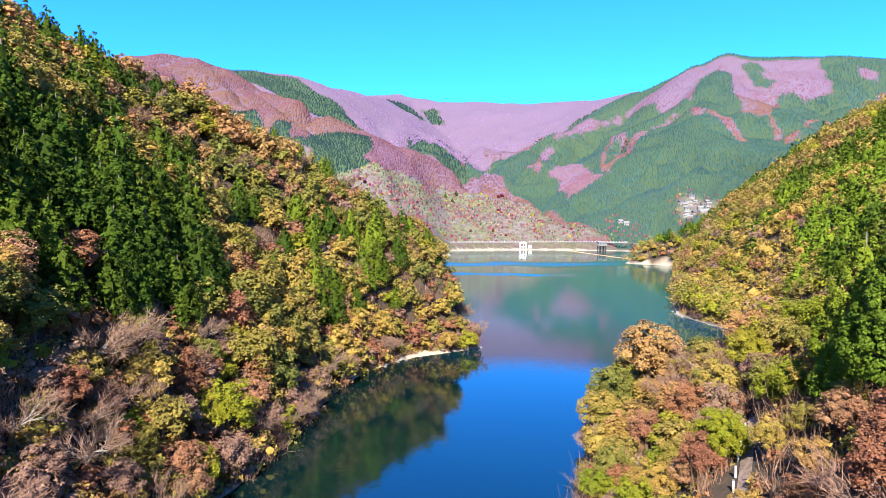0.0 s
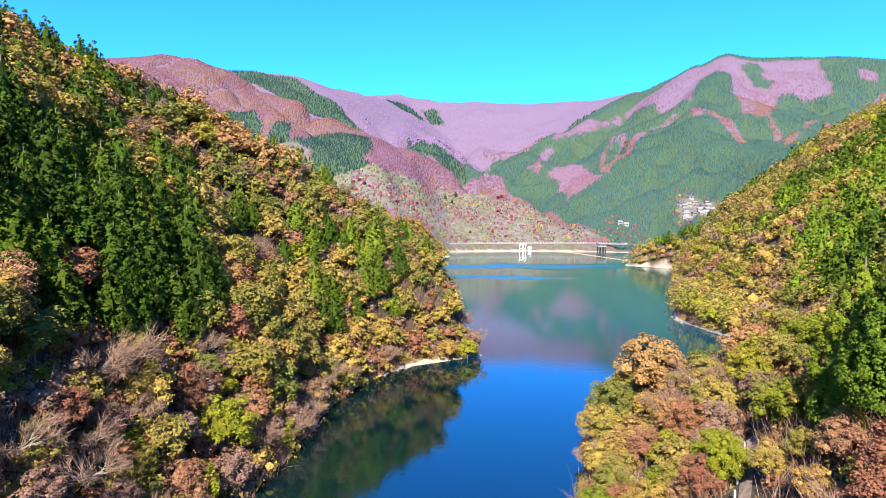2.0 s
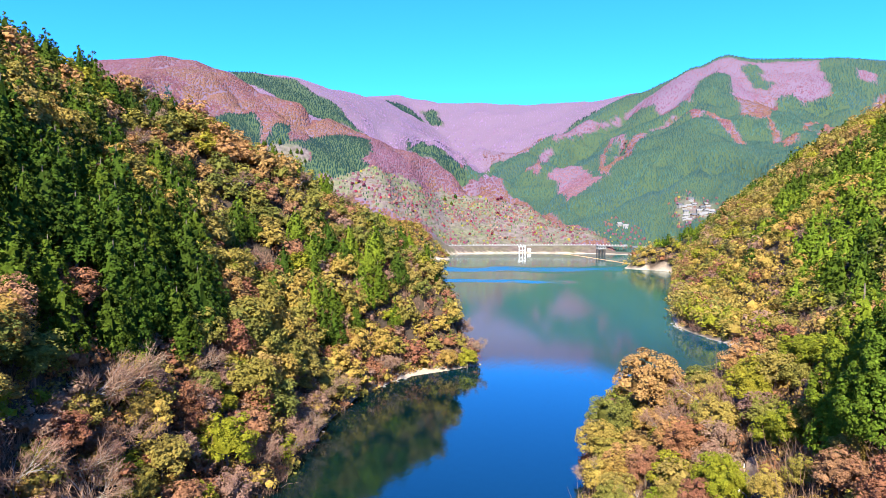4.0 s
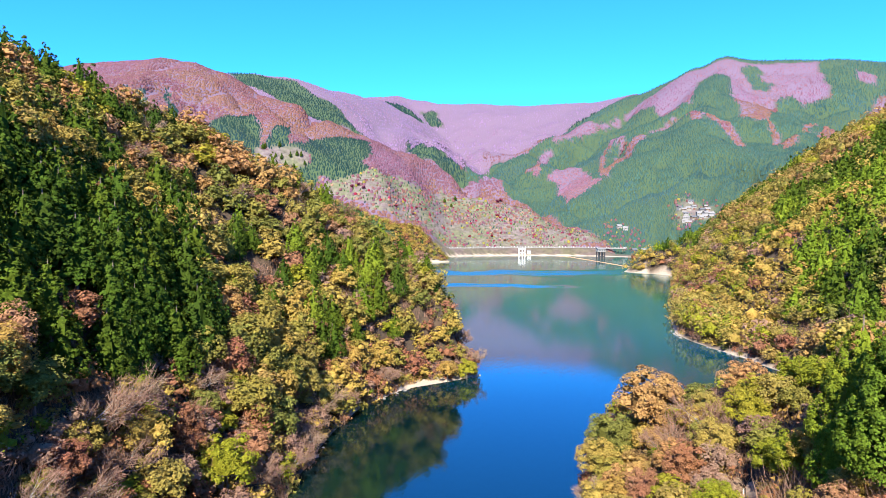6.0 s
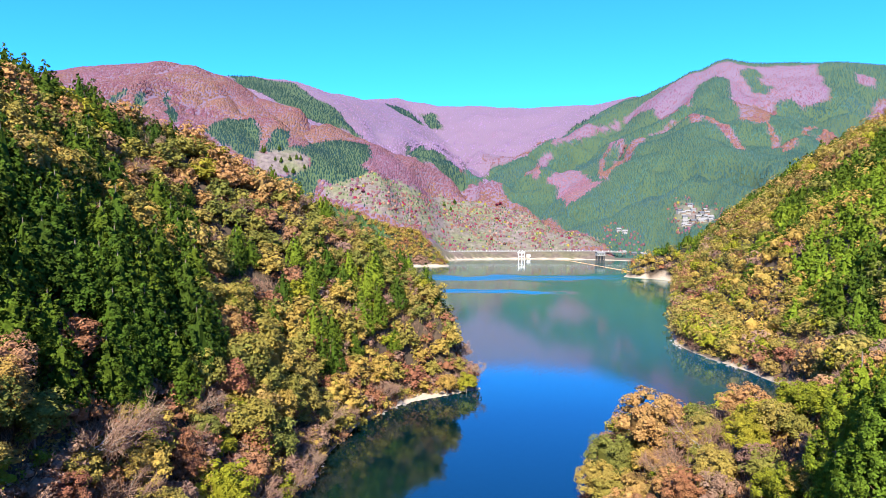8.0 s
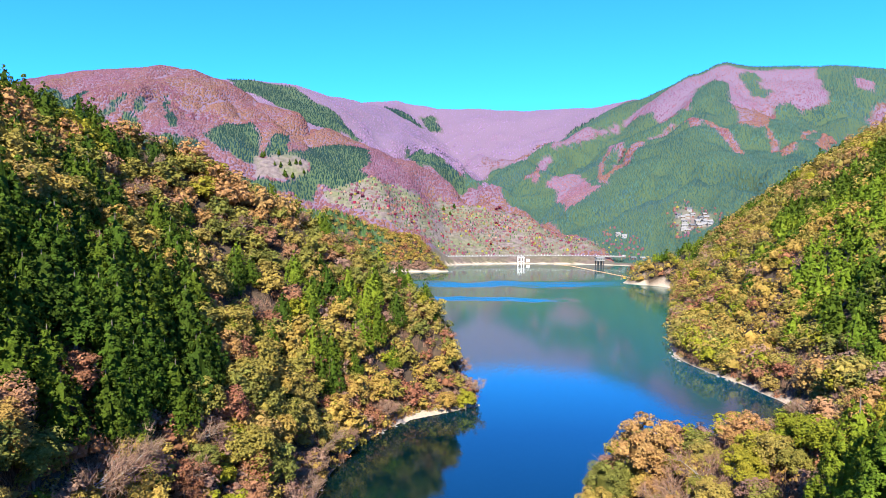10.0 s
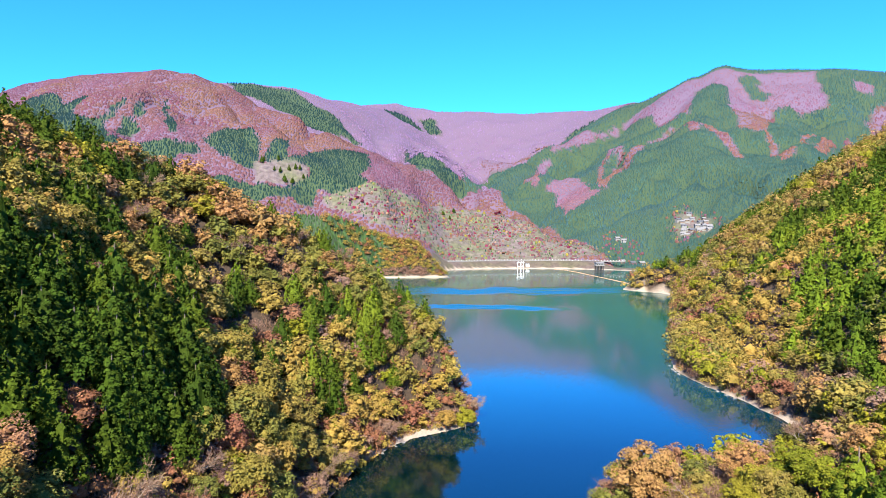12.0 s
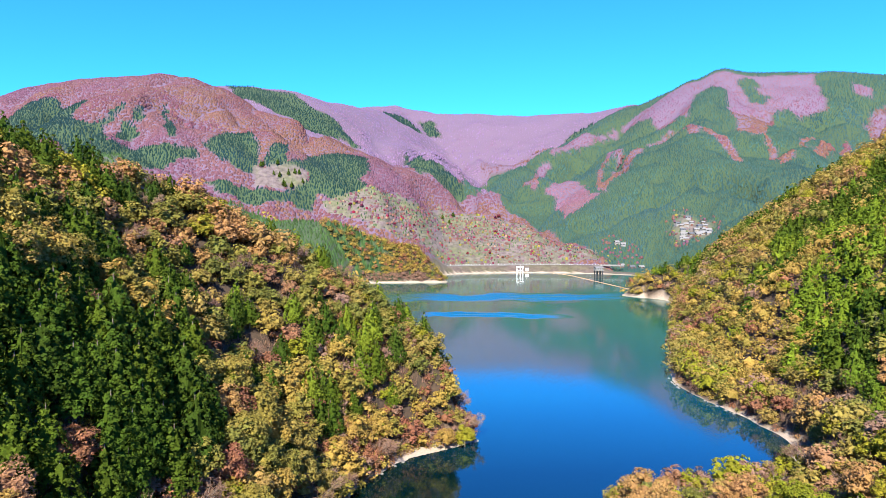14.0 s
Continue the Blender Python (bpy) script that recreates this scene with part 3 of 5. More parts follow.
def broad_trunk(rng, lobes, tall, sides=5):
    bend = rng.uniform(-0.4, 0.4, 2)
    fork = np.array((bend[0], bend[1], tall * 0.36))
    out = [tube([(0, 0, -1.5), (bend[0] * 0.3, bend[1] * 0.3, tall * 0.18), fork], [0.30, 0.22, 0.17], sides)]
    for x, y, z, r in lobes[:7]:
        mid = fork * 0.45 + np.array((x, y, z)) * 0.55 + rng.uniform(-0.3, 0.3, 3)
        out.append(tube([fork, mid, (x, y, z)], [0.13, 0.08, 0.03], 4))
    return joined(out)


def cedar_crown(rng, tall, wide, tufts, size, more=2, clumps=60):
    """A blunt cone of foliage clumps with dark gaps between them, round a dense core."""
    def girth(t):
        return wide * np.minimum(1 - t, 0.96) ** 0.78 * np.minimum(1, 0.62 + 3 * t)
    t0 = 1 - np.sqrt(np.linspace(0.0004, 0.98, clumps))
    w0 = np.arange(clumps) * 2.39996 + rng.uniform(-0.5, 0.5, clumps)
    r0 = girth(t0) * rng.uniform(0.78, 1.1, clumps)
    mid = np.stack((np.cos(w0) * r0, np.sin(w0) * r0, tall * (0.08 + 0.9 * t0)), 1)
    fat = wide * 2.35 / math.sqrt(clumps) * (0.55 + 0.6 * (1 - t0)) * rng.uniform(0.8, 1.2, clumps)
    k = rng.integers(0, clumps, tufts * (1 + more))
    outward = np.stack((np.cos(w0), np.sin(w0), np.full(clumps, 0.75)), 1)[k]
    d = rng.normal(0, 0.75, (len(k), 3)) + outward * 0.8
    d /= np.linalg.norm(d, axis=1)[:, None]
    cs = mid[k] + d * np.array((1, 1, 1.15)) * fat[k][:, None] * rng.uniform(0.55, 1.05, (len(k), 1))
    cs = np.concatenate((cs, [[0, 0, tall * 1.0], [0, 0, tall * 0.97]]))
    ns = np.concatenate((d + outward * 0.35, [[1.0, 0, 0.2], [0, 1.0, 0.2]]))
    rings = [(0.10, 0.45), (0.30, 0.58), (0.60, 0.52), (0.80, 0.36)]
    a = np.arange(7) * 2 * math.pi / 7
    core = np.concatenate([np.stack((np.cos(a) * girth(t) * q, np.sin(a) * girth(t) * q, np.full(7, tall * (0.08 + 0.9 * t))), 1) * rng.uniform(0.9, 1.1, (7, 1)) for t, q in rings] + [np.array([[0, 0, tall * 0.9]])])
    faces = []
    for i in range(7):
        j = (i + 1) % 7
        for b in (0, 7, 14):
            faces += [(b + i, b + j, b + 7 + j), (b + i, b + 7 + j, b + 7 + i)]
        faces.append((21 + i, 21 + j, 28))
    return joined([leaves(cs, ns, size, rng, 0.15), (core, np.array(faces))])


def bare_branches(rng, tall, spread, limbs, twigs):
    """A leafless crown: limbs that fork twice, and thin twigs at their ends."""
    out, ends = [], []
    trunk_top = np.array((rng.uniform(-0.5, 0.5), rng.uniform(-0.5, 0.5), tall * 0.3))
    out.append(tube([(0, 0, -1.5), trunk_top * 0.5, trunk_top], [0.22, 0.17, 0.13], 5))
    for i in range(limbs):
        w = 2 * math.pi * (i + rng.uniform(-0.3, 0.3)) / limbs
        reach = spread * rng.uniform(0.5, 0.95)
        p = trunk_top + np.array((math.cos(w) * reach, math.sin(w) * reach, tall * rng.uniform(0.08, 0.32)))
        mid = (trunk_top + p) / 2 + rng.uniform(-0.5, 0.5, 3)
        out.append(tube([trunk_top, mid, p], [0.11, 0.08, 0.05], 4))
        for k in range(4):
            q = p + np.array((math.cos(w + rng.uniform(-1, 1)) * spread * 0.4, math.sin(w + rng.uniform(-1, 1)) * spread * 0.4, tall * rng.uniform(0.02, 0.28)))
            s = (mid if k % 2 else p)
            out.append(tube([s, (s + q) / 2 + rng.uniform(-0.3, 0.3, 3), q], [0.05, 0.035, 0.015], 3))
            ends += [((s + q) / 2, q - s), (q, q - s)]
    v, f = joined(out)
    n = twigs
    pick = rng.integers(0, len(ends), n)
    base = np.array([ends[k][0] for k in pick]) + rng.normal(0, 0.35, (n, 3))
    way = np.array([ends[k][1] for k in pick])
    way = way / np.linalg.norm(way, axis=1)[:, None] + rng.normal(0, 0.6, (n, 3)) + np.array((0, 0, 0.1))
    way /= np.linalg.norm(way, axis=1)[:, None]
    side = np.cross(way, rng.normal(0, 1, (n, 3)))
    side /= np.linalg.norm(side, axis=1)[:, None]
    ln = rng.uniform(0.7, 1.7, (n, 1))
    tv = np.stack((base - side * 0.05, base + side * 0.05, base + way * ln), 1).reshape(-1, 3)
    return (v, f), (tv, np.arange(3 * n).reshape(n, 3))


PROTOTYPES = {}


def prototype_meshes(kind, colour, shape):
    """Trunk and crown meshes of a near tree, made once for each kind, colour and shape."""
    key = (kind, colour, shape)
    if key in PROTOTYPES:
        return PROTOTYPES[key]
    rng = np.random.default_rng(100 * shape + len(kind))
    bark = BARK
    if kind == "broad":
        count, size, pads = ((1600, 0.23, 17), (3500, 0.14, 28))[shape >= 4]
        v, f, lobes = broad_crown(rng, 9.0, 4.6, count, size, pads)
        trunk = broad_trunk(rng, lobes, 9.0)
        crown = (v, f)
    elif kind == "cedar":
        tufts, size, clumps = (600, 0.28, 90) if shape < 4 else (1200, 0.185, 150) if shape < 8 else (7500, 0.10, 420)
        crown = cedar_crown(rng, 13.0, 4.1, tufts, size, 2, clumps)
        trunk = tube([(0, 0, -2), (0, 0, 6), (0, 0, 12.6)], [0.32, 0.24, 0.05], 5)
    else:
        trunk, crown = bare_branches(rng, 8.5, 4.2, 7, 1200)
        bark = PALE_BARK if shape % 2 else BARK
    meshes = []
    for part_name, (v, f), material in (("trunk", trunk, bark), ("crown", crown, LEAF[colour])):
        ob = mesh_object(part_name, v, f, material)
        meshes.append(ob.data)
        bpy.data.objects.remove(ob)
    PROTOTYPES[key] = meshes
    return meshes


WORDS = {"gold": "golden yellow", "olive": "olive yellow", "russet": "russet brown", "lime": "lime green", "red": "dark red", "cedar": "dark green", "twig": "grey brown", "far_pink": "pinkish brown", "far_dark_cedar": "dark green", "far_orange": "orange brown", "far_rose": "hazy dusky rose", "far_mauve": "hazy pale mauve", "far_green": "mid green", "fresh": "fresh green"}
NAMES = {"broad": ("autumn_tree", "tree"), "cedar": ("cedar_tree", "conifer"), "bare": ("bare_tree", "bare tree")}
FIRST = {}


def tree(kind, colour, x, y, scale=1.0, shape=0, turn=0.0, where="the steep lakeside slope", stretch=1.0):
    """One tree that stands on the ground, with its trunk and its crown."""
    place, size = pose(x, y, height(x, y), 0, 0, turn), Vector((scale, scale, scale * stretch))
    key = (kind, colour, shape, where)
    if key in FIRST:
        first = FIRST[key]
        return copy_thing(first, place @ Matrix.Diagonal((size.x / first.scale.x, size.y / first.scale.y, size.z / first.scale.z, 1)))
    name, category = NAMES[kind]
    top = new(name)
    top.empty_display_size = 0.5
    for part_name, me in zip(("trunk", "crown"), prototype_meshes(kind, colour, shape)):
        new(part_name, me).parent = top
    what = {"broad": "broadleaf tree in autumn leaf on ", "cedar": "conical cedar tree on ", "bare": "leafless tree with fine twigs on "}[kind]
    tagged(top, WORDS[colour] + " " + what + where, category, "trees on " + where)
    top.matrix_basis = place @ Matrix.Diagonal((*size, 1))
    FIRST[key] = top
    return top


rng = np.random.default_rng(7)


def jittered(x0, x1, y0, y1, step):
    xs, ys = np.meshgrid(np.arange(x0, x1, step), np.arange(y0, y1, step))
    p = np.stack((xs.ravel(), ys.ravel()), 1)
    return p + rng.uniform(-0.42, 0.42, p.shape) * step


def weighted(pairs):
    r, total = rng.uniform(0, sum(w for w, _ in pairs)), 0
    for w, v in pairs:
        total += w
        if r < total:
            return v


# ---- joined woods and undergrowth ----
def mid_broad(r):
    return broad_crown(r, 9.0, 4.6, 430, 0.40, 11)[:2]


def mid_cedar(r):
    return cedar_crown(r, 13.0, 4.0, 180, 0.5, 2, 44)


def mid_bare(r):
    (v, f), (tv, tf) = bare_branches(r, 8.5, 4.2, 4, 160)
    return joined([(v, f), (tv, tf)])


def low_broad(r):
    return broad_crown(r, 8.5, 4.6, 205, 0.47, 9, 0)[:2]


def low_cedar(r):
    return cedar_crown(r, 11.0, 3.7, 100, 0.68, 1, 26)


def round_bush(r):
    return broad_crown(r, 8.5, 4.6, 250, 0.37, 7)[:2]


def shrub(r):
    n = 62
    d = r.normal(0, 1, (n, 3))
    d[:, 2] = np.abs(d[:, 2])
    d /= np.linalg.norm(d, axis=1)[:, None]
    return leaves(d * np.array((1.5, 1.5, 1.7)) * r.uniform(0.5, 1.1, (n, 1)), d, 0.27, r)


def thicket(r):
    """Bare stems that fan out from the ground."""
    n = 52
    base = r.normal(0, 0.5, (n, 3)) * np.array((1, 1, 0.1))
    way = r.normal(0, 0.45, (n, 3)) + np.array((0, 0, 1.0))
    side = np.cross(way, r.normal(0, 1, (n, 3)))
    side /= np.linalg.norm(side, axis=1)[:, None]
    mid = base + way * r.uniform(0.9, 1.6, (n, 1))
    tip = mid + way * 0.9 + r.normal(0, 0.6, (n, 3))
    v = np.stack((base - side * 0.06, base + side * 0.06, mid, mid + side * 0.05, tip), 1).reshape(-1, 3)
    k = np.arange(n)[:, None] * 5
    return v, np.concatenate((k + np.array((0, 1, 2)), k + np.array((2, 3, 4))))


def tiny_broad(r):
    """A rounded crown of two rings, for woods a mile away."""
    k = 4
    w = np.arange(k) * 2 * math.pi / k + r.uniform(-0.3, 0.3, k)
    a = np.stack((np.cos(w) * 4.0, np.sin(w) * 4.0, np.full(k, -4.4)), 1) * r.uniform(0.8, 1.2, (k, 1))
    w = w + 0.7
    b = np.stack((np.cos(w) * 3.2, np.sin(w) * 3.2, np.full(k, 0.4)), 1) * r.uniform(0.75, 1.2, (k, 1))
    v = np.concatenate((a, b, [[r.uniform(-0.9, 0.9), r.uniform(-0.9, 0.9), 1.8]]))
    f = []
    for i in range(k):
        j = (i + 1) % k
        f += [(i, j, k + i), (j, k + j, k + i), (k + i, k + j, 2 * k)]
    return v, np.array(f)


def speck_broad(r):
    """A crown of a few facets, for the farthest ridge."""
    k = 5
    w = np.arange(k) * 2 * math.pi / k + r.uniform(-0.25, 0.25, k)
    a = np.stack((np.cos(w) * 4.4, np.sin(w) * 4.4, np.full(k, -4.0)), 1) * r.uniform(0.8, 1.2, (k, 1))
    v = np.concatenate((a, [[r.uniform(-1.2, 1.2), r.uniform(-1.2, 1.2), 1.7]]))
    return v, np.array([(i, (i + 1) % k, k) for i in range(k)])


def tiny_bush(r):
    """A round bush of two rings."""
    k = 6
    w = np.arange(k) * 2 * math.pi / k
    a = np.stack((np.cos(w) * 2.9, np.sin(w) * 2.9, np.full(k, -1.2)), 1) * r.uniform(0.75, 1.25, (k, 1))
    b = np.stack((np.cos(w + 0.5) * 2.5, np.sin(w + 0.5) * 2.5, np.full(k, 2.0)), 1) * r.uniform(0.75, 1.25, (k, 1))
    v = np.concatenate((a, b, [[r.uniform(-0.6, 0.6), r.uniform(-0.6, 0.6), 3.4]]))
    f = []
    for i in range(k):
        j = (i + 1) % k
        f += [(i, j, k + i), (j, k + j, k + i), (k + i, k + j, 2 * k)]
    return v, np.array(f)


def tiny_cedar(r):
    k = 5
    w = np.arange(k) * 2 * math.pi / k
    a = np.stack((np.cos(w) * 3.7, np.sin(w) * 3.7, np.full(k, -5.0)), 1) * r.uniform(0.8, 1.2, (k, 1))
    v = np.concatenate((a, [[r.uniform(-0.5, 0.5), r.uniform(-0.5, 0.5), 5.0]]))
    return v, np.array([(i, (i + 1) % k, k) for i in range(k)])


def woods(name, label, colour, points, maker, scale, shapes=5, seed=1, least=2.5, category="woods", drift=90.0, spread=0.22):
    """Many plants in one mesh, each turned, scaled and tinted by chance."""
    r = np.random.default_rng(seed)
    z, s = land(points[:, 0], points[:, 1])
    keep = s > least + 4.0 * shelf(points[:, 0], points[:, 1])
    points, z = points[keep], z[keep]
    which = r.integers(0, shapes, len(points))
    vs, fs, tints, base = [], [], [], 0
    for k in range(shapes):
        v, f = maker(np.random.default_rng(seed * 31 + k))
        p, pz = points[which == k], z[which == k]
        n = len(p)
        if not n:
            continue
        w = r.uniform(0, 2 * math.pi, n)
        sc = scale * r.uniform(0.7, 1.3, n)
        up = sc * r.uniform(0.85, 1.2, n)
        x = (np.cos(w)[:, None] * v[:, 0] - np.sin(w)[:, None] * v[:, 1]) * sc[:, None] + p[:, 0:1]
        y = (np.sin(w)[:, None] * v[:, 0] + np.cos(w)[:, None] * v[:, 1]) * sc[:, None] + p[:, 1:2]
        q = v[:, 2] * up[:, None] + pz[:, None] - 0.3
        vs.append(np.stack((x, y, q), -1).reshape(-1, 3))
        fs.append((f[None] + (np.arange(n) * len(v))[:, None, None] + base).reshape(-1, 3))
        tint = np.clip(0.5 + 1.1 * fbm(p[:, 0], p[:, 1], drift, 3, 61) + r.uniform(-spread, spread, n), 0, 1)
        tints.append(np.repeat(tint, len(v)))
        base += n * len(v)
    if not vs:
        return None
    ob = mesh_object(name, np.concatenate(vs), np.concatenate(fs), WOOD_LEAF[colour], smooth=maker in (tiny_broad, speck_broad, tiny_cedar, tiny_bush), attributes={"tint": np.concatenate(tints)})
    return tagged(ob, label, category, kind="stuff")


def in_view(p, margin=6):
    a = np.degrees(np.arctan2(p[:, 0], p[:, 1]))
    p = p[np.abs(a) < 36 + margin]
    return p[faces_lake(p)]


def split_woods(place, p, zones, makers, scales, seed):
    """zones: an array of colour names, one for each point."""
    for i, c in enumerate(sorted(set(zones))):
        cedar = "cedar" in c or c in ("fresh", "far_green")
        words = WORDS.get(c, "green")
        woods(("cedar" if cedar else c) + "_woods", words + " wood of " + ("cedars" if cedar else "broadleaf trees") + " on " + place, c, p[zones == c],
              makers[1] if cedar else makers[0], scales[1] if cedar else scales[0], seed=seed + i)


# ---- the near slopes ----
# the cedar stand on the flank of the near hill, and the middles of small clumps farther along
FLANK = {}
stand(FLANK, "flank", [(-84, 115), (-79, 122), (-86, 145), (-80, 149), (-71, 147), (-72, 165), (-64, 157), (-56, 155), (-51, 144), (-52, 129), (-50, 112), (-52, 98), (-62, 87), (-78, 95)])
CEDARS = np.array([(-78, 178), (-71, 181), (-66, 196), (-60, 194), (-53, 197), (-46, 208), (-42, 206), (-39, 197), (-38, 219), (-30, 223), (-24, 225), (-18, 226), (-27, 215), (-20, 218), (-38, 191), (-50, 212),
                   (-46, 246), (-34, 247), (-24, 246), (-14, 244), (-56, 242)])


def left_choice(x, y, h, d):
    """What grows where on the near hill: cedars in stands, golden trees between, bare and russet ones low by the water."""
    reach = np.min(np.hypot(CEDARS[:, 0] - x, CEDARS[:, 1] - y))
    if x < -0.52 * y and h > 45 and rng.uniform() < 0.22:
        return ("cedar", "cedar", 1.1)
    in_stand = reach < 4.6 + 2.0 * vnoise(one(x / 9.0), one(y / 9.0), 4)[0] or in_stands(one(x), one(y), FLANK, 6.0)[0]
    if (h < 24 and y < 130) or d < 6:
        return weighted([(4.2, ("bare", "twig", 1.0)), (2.2, ("broad", "twig", 0.8)), (1.7, ("broad", "russet", 0.8)), (1.0, ("broad", "olive", 0.8)), (2.2, ("broad", "gold", 0.85)), (0.5, ("broad", "lime", 0.72))])
    if in_stand and rng.uniform() < 0.06:
        return None
    if in_stand:
        return weighted([(6, ("cedar", "fresh" if y > 185 and rng.uniform() < 0.5 else "cedar", 1.16 if y < 172 else 0.98)), (0.7, ("broad", "olive", 1.1)), (0.2, ("broad", "russet", 1.0))])
    return weighted([(3.2, ("broad", "gold", 1.28)), (3.2, ("broad", "olive", 1.28)), (0.8, ("broad", "russet", 1.0)), (0.7 + 0.9 * (h > 66), ("cedar", "cedar", 0.78)), (0.3, ("bare", "twig", 1.0)), (0.35, ("broad", "lime", 0.95))])


def right_choice(x, y, h, d):
    if y < 50 or (x > 46 and y < 72):
        return None
    if y < 62:
        return weighted([(0.8, ("broad", "russet", 0.62)), (0.8, ("broad", "twig", 0.6)), (1.4, ("bare", "twig", 0.7)), (2.4, ("broad", "gold", 0.55)), (1.6, ("broad", "olive", 0.55)), (1.4, ("broad", "lime", 0.5))])
    if y < 80:
        return weighted([(1, ("broad", "russet", 0.5)), (1.2, ("bare", "twig", 0.6)), (2.2, ("broad", "gold", 0.5)), (1.4, ("broad", "olive", 0.5)), (1.6, ("broad", "lime", 0.5))])
    return weighted([(3.2, ("broad", "gold", 0.8)), (2.0, ("broad", "olive", 0.75)), (1.5, ("broad", "russet", 0.65)), (1.0, ("broad", "twig", 0.65)), (1.2, ("bare", "twig", 0.8)), (2.2, ("broad", "lime", 0.75))])


def along(points, rounds=3):
    """A rounded line through plan points, open at its ends."""
    p = np.array(points, float)
    for _ in range(rounds):
        q = np.stack((0.75 * p[:-1] + 0.25 * p[1:], 0.25 * p[:-1] + 0.75 * p[1:]), 1).reshape(-1, p.shape[1])
        p = np.concatenate((p[:1], q, p[-1:]))
    return p


# the line of the path on the promontory; nothing grows on it
path_line = along([(33.5, 69), (36.4, 73.3), (38.7, 77.4), (42.3, 84), (46, 90), (49, 96)], 3)


def off_path(p, wide):
    """True for plan points farther than that from the path."""
    return np.min(np.hypot(p[:, 0, None] - path_line[:, 0], p[:, 1, None] - path_line[:, 1]), axis=1) > wide


planned = []


def plan(points, choose, where, least=1.2):
    z, s = land(points[:, 0], points[:, 1])
    for (x, y), h, d in zip(points, z, s):
        picked = choose(x, y, h, d) if d > least + 4.0 * shelf(x, y) else None
        if picked:
            planned.append((x, y, *picked, where))


plan(jittered(-150, 16, 58, 262, 5.3), left_choice, "the steep lakeside slope")
plan(jittered(14, 118, 44, 178, 5.2), right_choice, "the near promontory")

# single trees that stand out
LANDMARKS = [
    (9, 220, "broad", "lime", 0.95, "the steep lakeside slope"), (2, 217, "broad", "gold", 0.9, "the steep lakeside slope"),
    (-40, 113, "broad", "lime", 1.35, "the steep lakeside slope"), (-54, 99, "bare", "twig", 1.25, "the steep lakeside slope"),
    (-64, 100, "cedar", "cedar", 1.15, "the steep lakeside slope"), (-58, 116, "cedar", "cedar", 1.2, "the steep lakeside slope"),
    (46, 136, "broad", "gold", 1.95, "the near promontory"), (38, 136, "broad", "olive", 1.5, "the near promontory"), (33, 130, "broad", "gold", 1.1, "the near promontory"),
    (45, 116, "bare", "twig", 1.15, "the near promontory"), (42, 104, "broad", "russet", 1.0, "the near promontory"), (36, 107, "broad", "russet", 0.9, "the near promontory"),
    (55, 109, "broad", "lime", 1.0, "the near promontory"), (62, 125, "broad", "gold", 1.15, "the near promontory"), (52, 122, "bare", "twig", 1.1, "the near promontory"),
    (51, 66, "cedar", "fresh", 1.75, "the near promontory"), (57, 67, "cedar", "cedar", 1.75, "the near promontory"), (53, 77, "cedar", "fresh", 1.5, "the near promontory"), (48, 74, "cedar", "fresh", 0.8, "the near promontory"),
    (38, 54, "bare", "twig", 1.2, "the near promontory"), (41, 55, "broad", "russet", 1.0, "the near promontory"), (31, 60, "broad", "gold", 0.8, "the near promontory"), (44, 57, "broad", "russet", 1.05, "the near promontory"),
    (60, 74, "cedar", "cedar", 1.6, "the near promontory"), (47, 57, "broad", "russet", 0.8, "the near promontory"), (43, 61, "broad", "olive", 0.6, "the near promontory"), (50, 60, "broad", "russet", 0.75, "the near promontory"), (44, 67, "broad", "russet", 0.7, "the near promontory"), (47, 70, "broad", "gold", 0.55, "the near promontory"),
]
clear = np.array([(q[0], q[1]) for q in LANDMARKS])
planned = [q for q in planned if np.min(np.hypot(clear[:, 0] - q[0], clear[:, 1] - q[1])) > 4.0]
xy = np.array([q[:2] for q in planned])
shown = off_path(xy, 2.0) & faces_lake(xy, 16.0) & (np.abs(np.degrees(np.arctan2(xy[:, 0], xy[:, 1]))) < 42)
planned = [q for q, ok in zip(planned, shown) if ok]
planned.sort(key=lambda q: math.hypot(q[0], q[1]))
LIMIT = {"broad": 285, "cedar": 280, "bare": 200}
FINE = 104.0
used = {"broad": 0, "cedar": 0, "bare": 0}
for x, y, kind, colour, scale, where in LANDMARKS:
    shape = 8 if kind == "cedar" and scale > 1.4 else int(rng.integers(0, 4)) + 4 * (math.hypot(x, y) < 145 and kind != "bare")
    slim = 1.05 if shape == 8 else 1.0
    tree(kind, colour, x, y, scale * slim, shape, rng.uniform(0, 360), where, 1 / slim)
rest = []
for x, y, kind, colour, scale, where in planned:
    if used[kind] < LIMIT[kind]:
        used[kind] += 1
        tree(kind, colour, x, y, scale * rng.uniform(0.82, 1.2), int(rng.integers(0, 4)) + 4 * (math.hypot(x, y) < FINE and kind != "bare"), rng.uniform(0, 360), where, rng.uniform(0.9, 1.15))
    else:
        rest.append((kind, colour, x, y))
for i, (kind, colour) in enumerate(sorted({q[:2] for q in rest})):
    p = np.array([q[2:] for q in rest if q[:2] == (kind, colour)])
    woods(colour + "_woods", WORDS[colour] + " wood along the crest of the near hill", colour, p, {"broad": mid_broad, "cedar": mid_cedar, "bare": mid_bare}[kind], 0.95, seed=20 + i, least=1.0)

